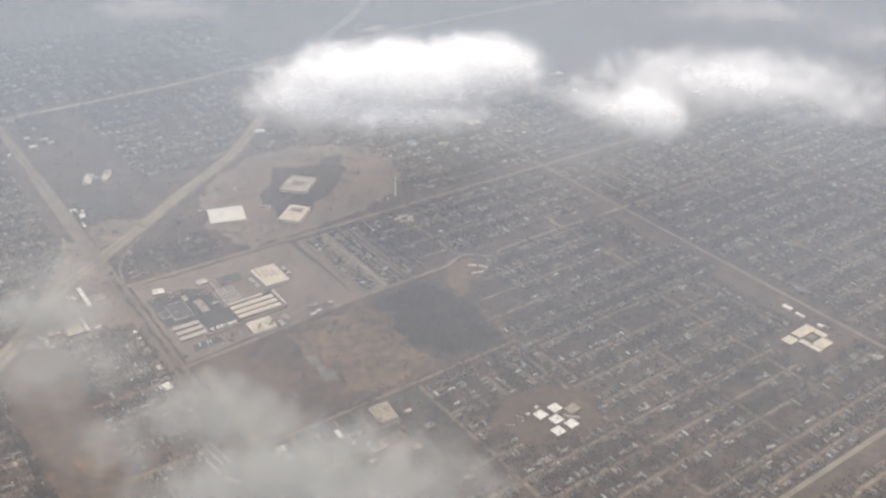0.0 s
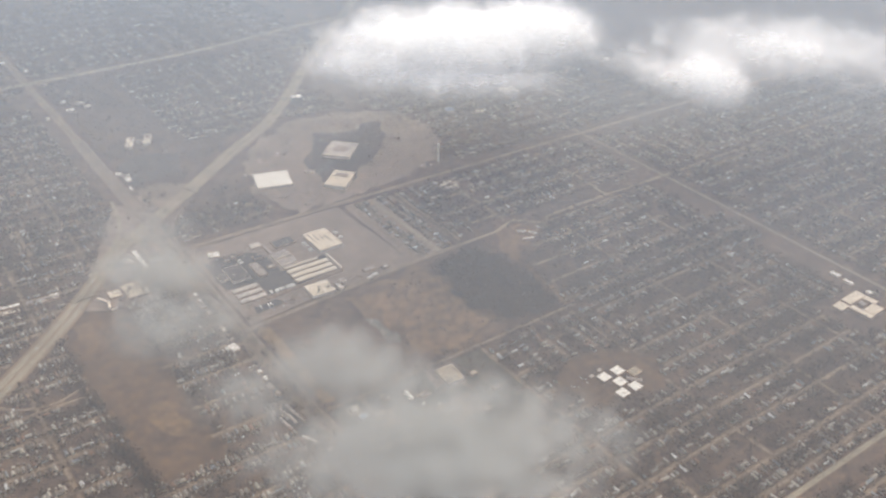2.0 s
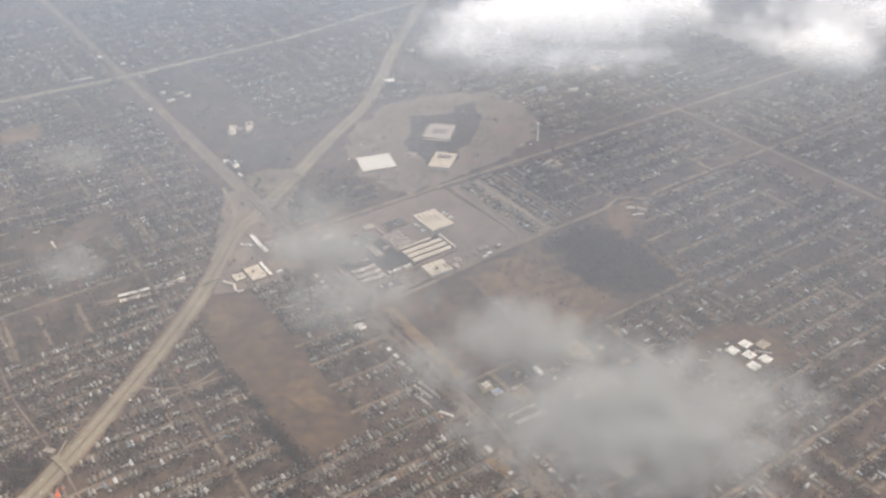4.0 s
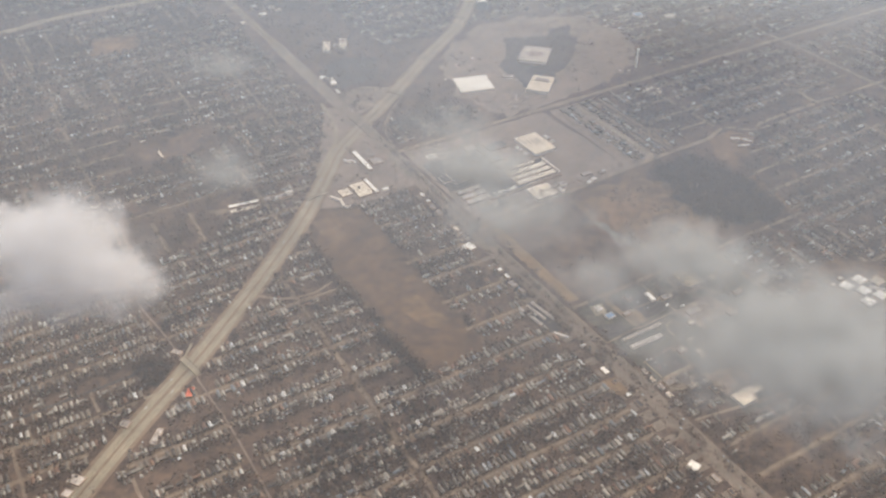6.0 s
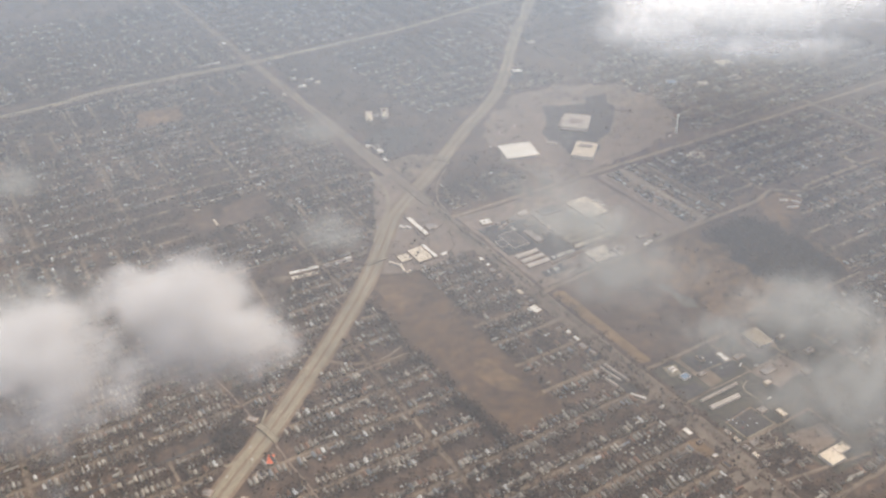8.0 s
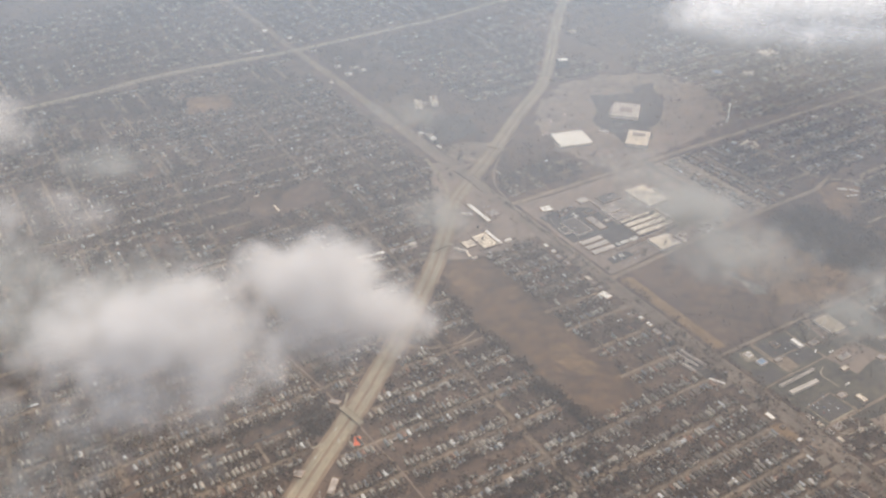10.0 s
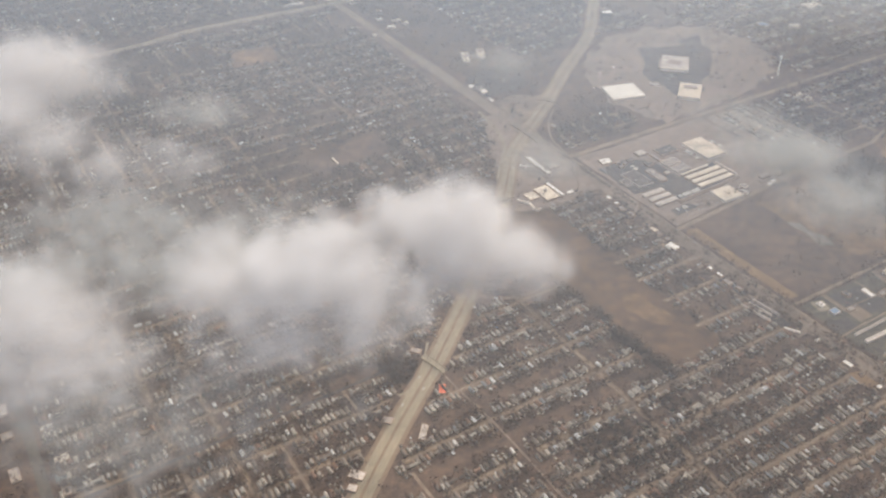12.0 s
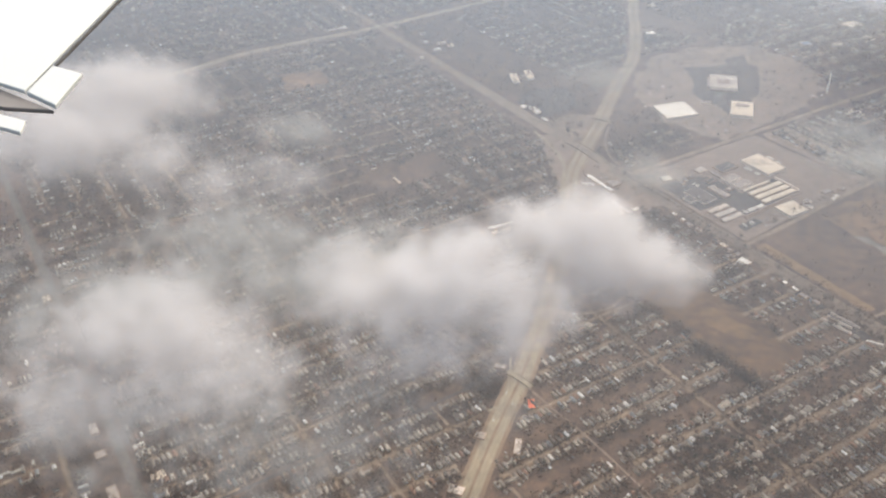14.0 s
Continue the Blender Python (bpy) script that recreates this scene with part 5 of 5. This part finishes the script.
def cloud(label, puffs, vapours=M_CLOUD, step=3.6, cell=3.6, size=46.0, lump=1.5):
    """Water vapour as stacked thin sheets; puffs: x, y, z, three radii and a thickness."""
    q = np.array(puffs, float)
    lo = (q[:, :3] - q[:, 3:6] * 1.15).min(0)
    hi = (q[:, :3] + q[:, 3:6] * 1.15).max(0)
    xs, ys, zs = (np.arange(lo[k], hi[k] + s, s) for k, s in ((0, cell), (1, cell), (2, step)))
    gx, gy = np.meshgrid(xs, ys)
    verts, faces, dens, count = [], [], [], 0
    idx = np.arange(gx.size).reshape(gx.shape)
    quad = np.stack([idx[:-1, :-1], idx[:-1, 1:], idx[1:, 1:], idx[1:, :-1]], 2).reshape(-1, 4)
    for z in zs:
        wob = 2.5 * (value_noise(np.stack([gx.ravel() / 30, gy.ravel() / 30, np.full(gx.size, z)], 1)) - 0.5)
        p = np.stack([gx.ravel(), gy.ravel(), z + wob], 1)
        env = np.full(len(p), -1.0)
        for x, y, c, rx, ry, rz, thick in q:
            dz = p[:, 2] - c
            e = 1 - np.sqrt(((p[:, 0] - x) / rx) ** 2 + ((p[:, 1] - y) / ry) ** 2 + (dz / np.where(dz < 0, rz * 0.6, rz)) ** 2)
            env = np.maximum(env, np.where(e > 0, e * thick, e))
        d = env * 1.7 + (billow(p, size) - 0.62) * lump * np.clip(env * 4 + 1, 0, 1)
        d = np.where(env > -0.12, d, -1.0)
        keep = (d[quad] > -0.4).any(1)
        if keep.any():
            used, inv = np.unique(quad[keep], return_inverse=True)
            verts.append(p[used])
            dens.append(d[used])
            faces.append(inv.reshape(-1, 4) + count)
            count += len(used)
    verts, faces, dens = np.concatenate(verts), np.concatenate(faces), np.concatenate(dens).astype(np.float32)
    thing = tagged(new("cloud"), label, "cloud", "low broken clouds")
    thing.location = Vector(q[0, :3])
    middle = verts[faces].mean(1)
    lobe = np.argmin(np.stack([(((middle - p[:3]) / p[3:6]) ** 2).sum(1) for p in q]), 0)
    for k in range(len(q)):
        used, inv = np.unique(faces[lobe == k], return_inverse=True)
        if len(used):
            ob = bulk("lobe", verts[used] - q[0, :3], inv.reshape(-1, 4), [vapours])
            ob.data.attributes.new("cover", "FLOAT", "POINT").data.foreach_set("value", dens[used])
            ob.parent = thing
    return thing


cloud("bright dense white cloud with a long flat base", [(-45, 1005, 244, 165, 105, 44, 1.7), (45, 1030, 248, 100, 80, 44, 1.7), (-140, 950, 238, 85, 70, 28, 1.25), (-60, 920, 233, 150, 64, 18, 1.0)], M_CLOUD_BRIGHT, step=3.5, cell=4.5, lump=1.3)
cloud("small bright white heaped cloud", [(222, 900, 242, 56, 62, 38, 1.2), (190, 930, 238, 40, 40, 22, 0.8)], M_CLOUD_BRIGHT, step=3.5, cell=4.5, lump=1.3)
cloud("soft grey-white cloud bank with thin edges", [(345, 1020, 240, 185, 110, 34, 0.75), (165, 975, 235, 56, 60, 22, 0.55), (450, 970, 235, 110, 80, 24, 0.55)], M_CLOUD_BRIGHT, step=3.5, cell=4.5, lump=1.3)
cloud("thin grey cloud low over the fields", [(-122, 402, 244, 52, 40, 26, 1.05), (-64, 326, 246, 80, 72, 38, 1.15), (-172, 386, 238, 44, 32, 16, 0.7), (-10, 350, 240, 60, 50, 20, 0.65), (-110, 342, 238, 66, 44, 20, 0.75)], M_CLOUD_THIN, lump=0.9)
cloud("small ragged cloud over the factory estate", [(-252, 500, 245, 42, 37, 24, 1.1), (-226, 452, 241, 52, 40, 22, 0.85), (-282, 520, 240, 34, 26, 14, 0.6)], M_CLOUD_THIN, lump=1.2, size=36.0)
cloud("round white heaped cloud", [(-484, 356, 270, 53, 45, 30, 1.5), (-455, 344, 264, 43, 39, 24, 1.2), (-512, 362, 268, 38, 34, 24, 1.15), (-478, 334, 262, 48, 34, 20, 1.1)], step=2.6, cell=3.0, size=30.0, lump=2.3)
cloud("white heaped cloud with a ragged base", [(-554, 312, 270, 50, 45, 30, 1.5), (-532, 292, 262, 42, 36, 22, 1.05), (-594, 302, 260, 46, 42, 20, 0.8), (-562, 276, 253, 54, 30, 14, 0.65), (-606, 346, 256, 44, 34, 16, 0.7)], step=2.6, cell=3.0, size=30.0, lump=2.3)
cloud("long thin grey veil of cloud", [(-650, 358, 240, 112, 52, 22, 0.85), (-602, 400, 238, 76, 38, 16, 0.7), (-700, 400, 238, 84, 52, 18, 0.75), (-735, 330, 238, 70, 46, 16, 0.7)], M_CLOUD_THIN, lump=1.1)
cloud("soft rounded grey-white cloud", [(-716, 290, 245, 62, 54, 34, 1.15), (-684, 262, 242, 56, 42, 26, 0.95), (-750, 250, 238, 64, 42, 20, 0.65), (-770, 290, 238, 50, 40, 18, 0.6)], lump=1.5, size=36.0)
cloud("broad faint grey veil of low cloud", [(-690, 235, 232, 140, 74, 15, 0.55), (-600, 262, 230, 90, 54, 13, 0.42), (-790, 330, 234, 120, 90, 16, 0.6)], M_CLOUD_THIN, lump=0.9)
cloud("wide white heaped cloud in the distance", [(-848, 595, 248, 80, 60, 38, 1.5), (-868, 518, 246, 82, 64, 38, 1.5), (-800, 505, 240, 66, 48, 22, 0.85), (-930, 620, 240, 62, 60, 26, 1.0), (-725, 470, 238, 70, 46, 18, 0.65)], lump=1.6, size=40.0)
cloud("faint ragged wisp of pale cloud", [(-428, 487, 242, 32, 30, 15, 0.75)], M_CLOUD_THIN, lump=1.1, size=26.0)
cloud("faint ragged wisp of pale cloud", [(-462, 600, 268, 36, 28, 15, 0.75)], M_CLOUD_THIN, lump=1.1, size=26.0)
cloud("faint ragged wisp of pale cloud", [(-695, 552, 242, 40, 35, 16, 0.75)], M_CLOUD_THIN, lump=1.1, size=26.0)
cloud("faint ragged wisp of pale cloud", [(-279, 560, 242, 44, 34, 14, 0.6)], M_CLOUD_THIN, lump=1.1, size=26.0)
cloud("pale soft band of distant cloud", [(-391, 1300, 240, 110, 60, 18, 0.42)])
cloud("pale soft band of distant cloud", [(470, 1330, 240, 150, 60, 22, 0.55), (640, 1210, 240, 110, 70, 22, 0.55)])


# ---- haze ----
# Flat sheets standing in for depth haze; their cover is graded by position.
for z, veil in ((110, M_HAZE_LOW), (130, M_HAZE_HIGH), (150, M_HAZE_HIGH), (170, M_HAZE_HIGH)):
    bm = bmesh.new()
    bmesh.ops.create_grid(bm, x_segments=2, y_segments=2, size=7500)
    tagged(solid("haze", bm, veil, None, "", pose(0, 0, z)), "thin sheet painted as pale blue-grey haze over the whole suburb", "haze", kind="stuff")

# ---- the aircraft's own wing, as it stands at the end of the flight ----
def plate(points, top, thick):
    bm = bmesh.new()
    lo = [bm.verts.new((x, y, top - thick)) for x, y in points]
    hi = [bm.verts.new((x, y, top)) for x, y in points]
    bm.faces.new(hi), bm.faces.new(lo[::-1])
    for i in range(len(points)):
        j = (i + 1) % len(points)
        bm.faces.new((lo[i], lo[j], hi[j], hi[i]))
    bmesh.ops.recalc_face_normals(bm, faces=bm.faces)
    bmesh.ops.bevel(bm, geom=[e for e in bm.edges], offset=min(0.004, thick / 4), segments=1, affect="EDGES")
    return bm


wing = tagged(new("aircraft_wing"), "white aircraft wing with a lowered trailing flap", "wing")
wing.matrix_basis = pose(-534.873, -79.89, 552.49)
part("upper_panel", plate([(0, 0), (-0.3, 6.2), (-2.0, 6.2), (-3.6, 1.95)], 0, 0.02), M_WING, wing)
part("edge_seal", plate([(0.0, 0.315), (0.014, 0.315), (-0.286, 6.2), (-0.3, 6.2)], -0.006, 0.012), M_SEAL, wing, "dark seal along the trailing edge")
part("flap", plate([(-0.007, 0.312), (0.175, 0.219), (0.199, -0.135), (0.005, 0.002)], -0.006, 0.025), M_WING, wing, "pale lowered flap panel")
# Dark plate whose colour stands in for shade under the flap.
part("flap_cove", plate([(-0.14, 0.07), (0.19, -0.14), (-0.05, -0.115), (-1.2, 0.36), (-1.3, 0.6)], -0.03, 0.02), M_FLAP_SHADE, wing, "dark plate painted as shade in the gap under the flap")
part("flap_tab", plate([(0.122, -0.263), (0.151, -0.376), (-0.25, -0.2), (-0.28, -0.09)], -0.02, 0.02), M_WING, wing, "small separate flap end")
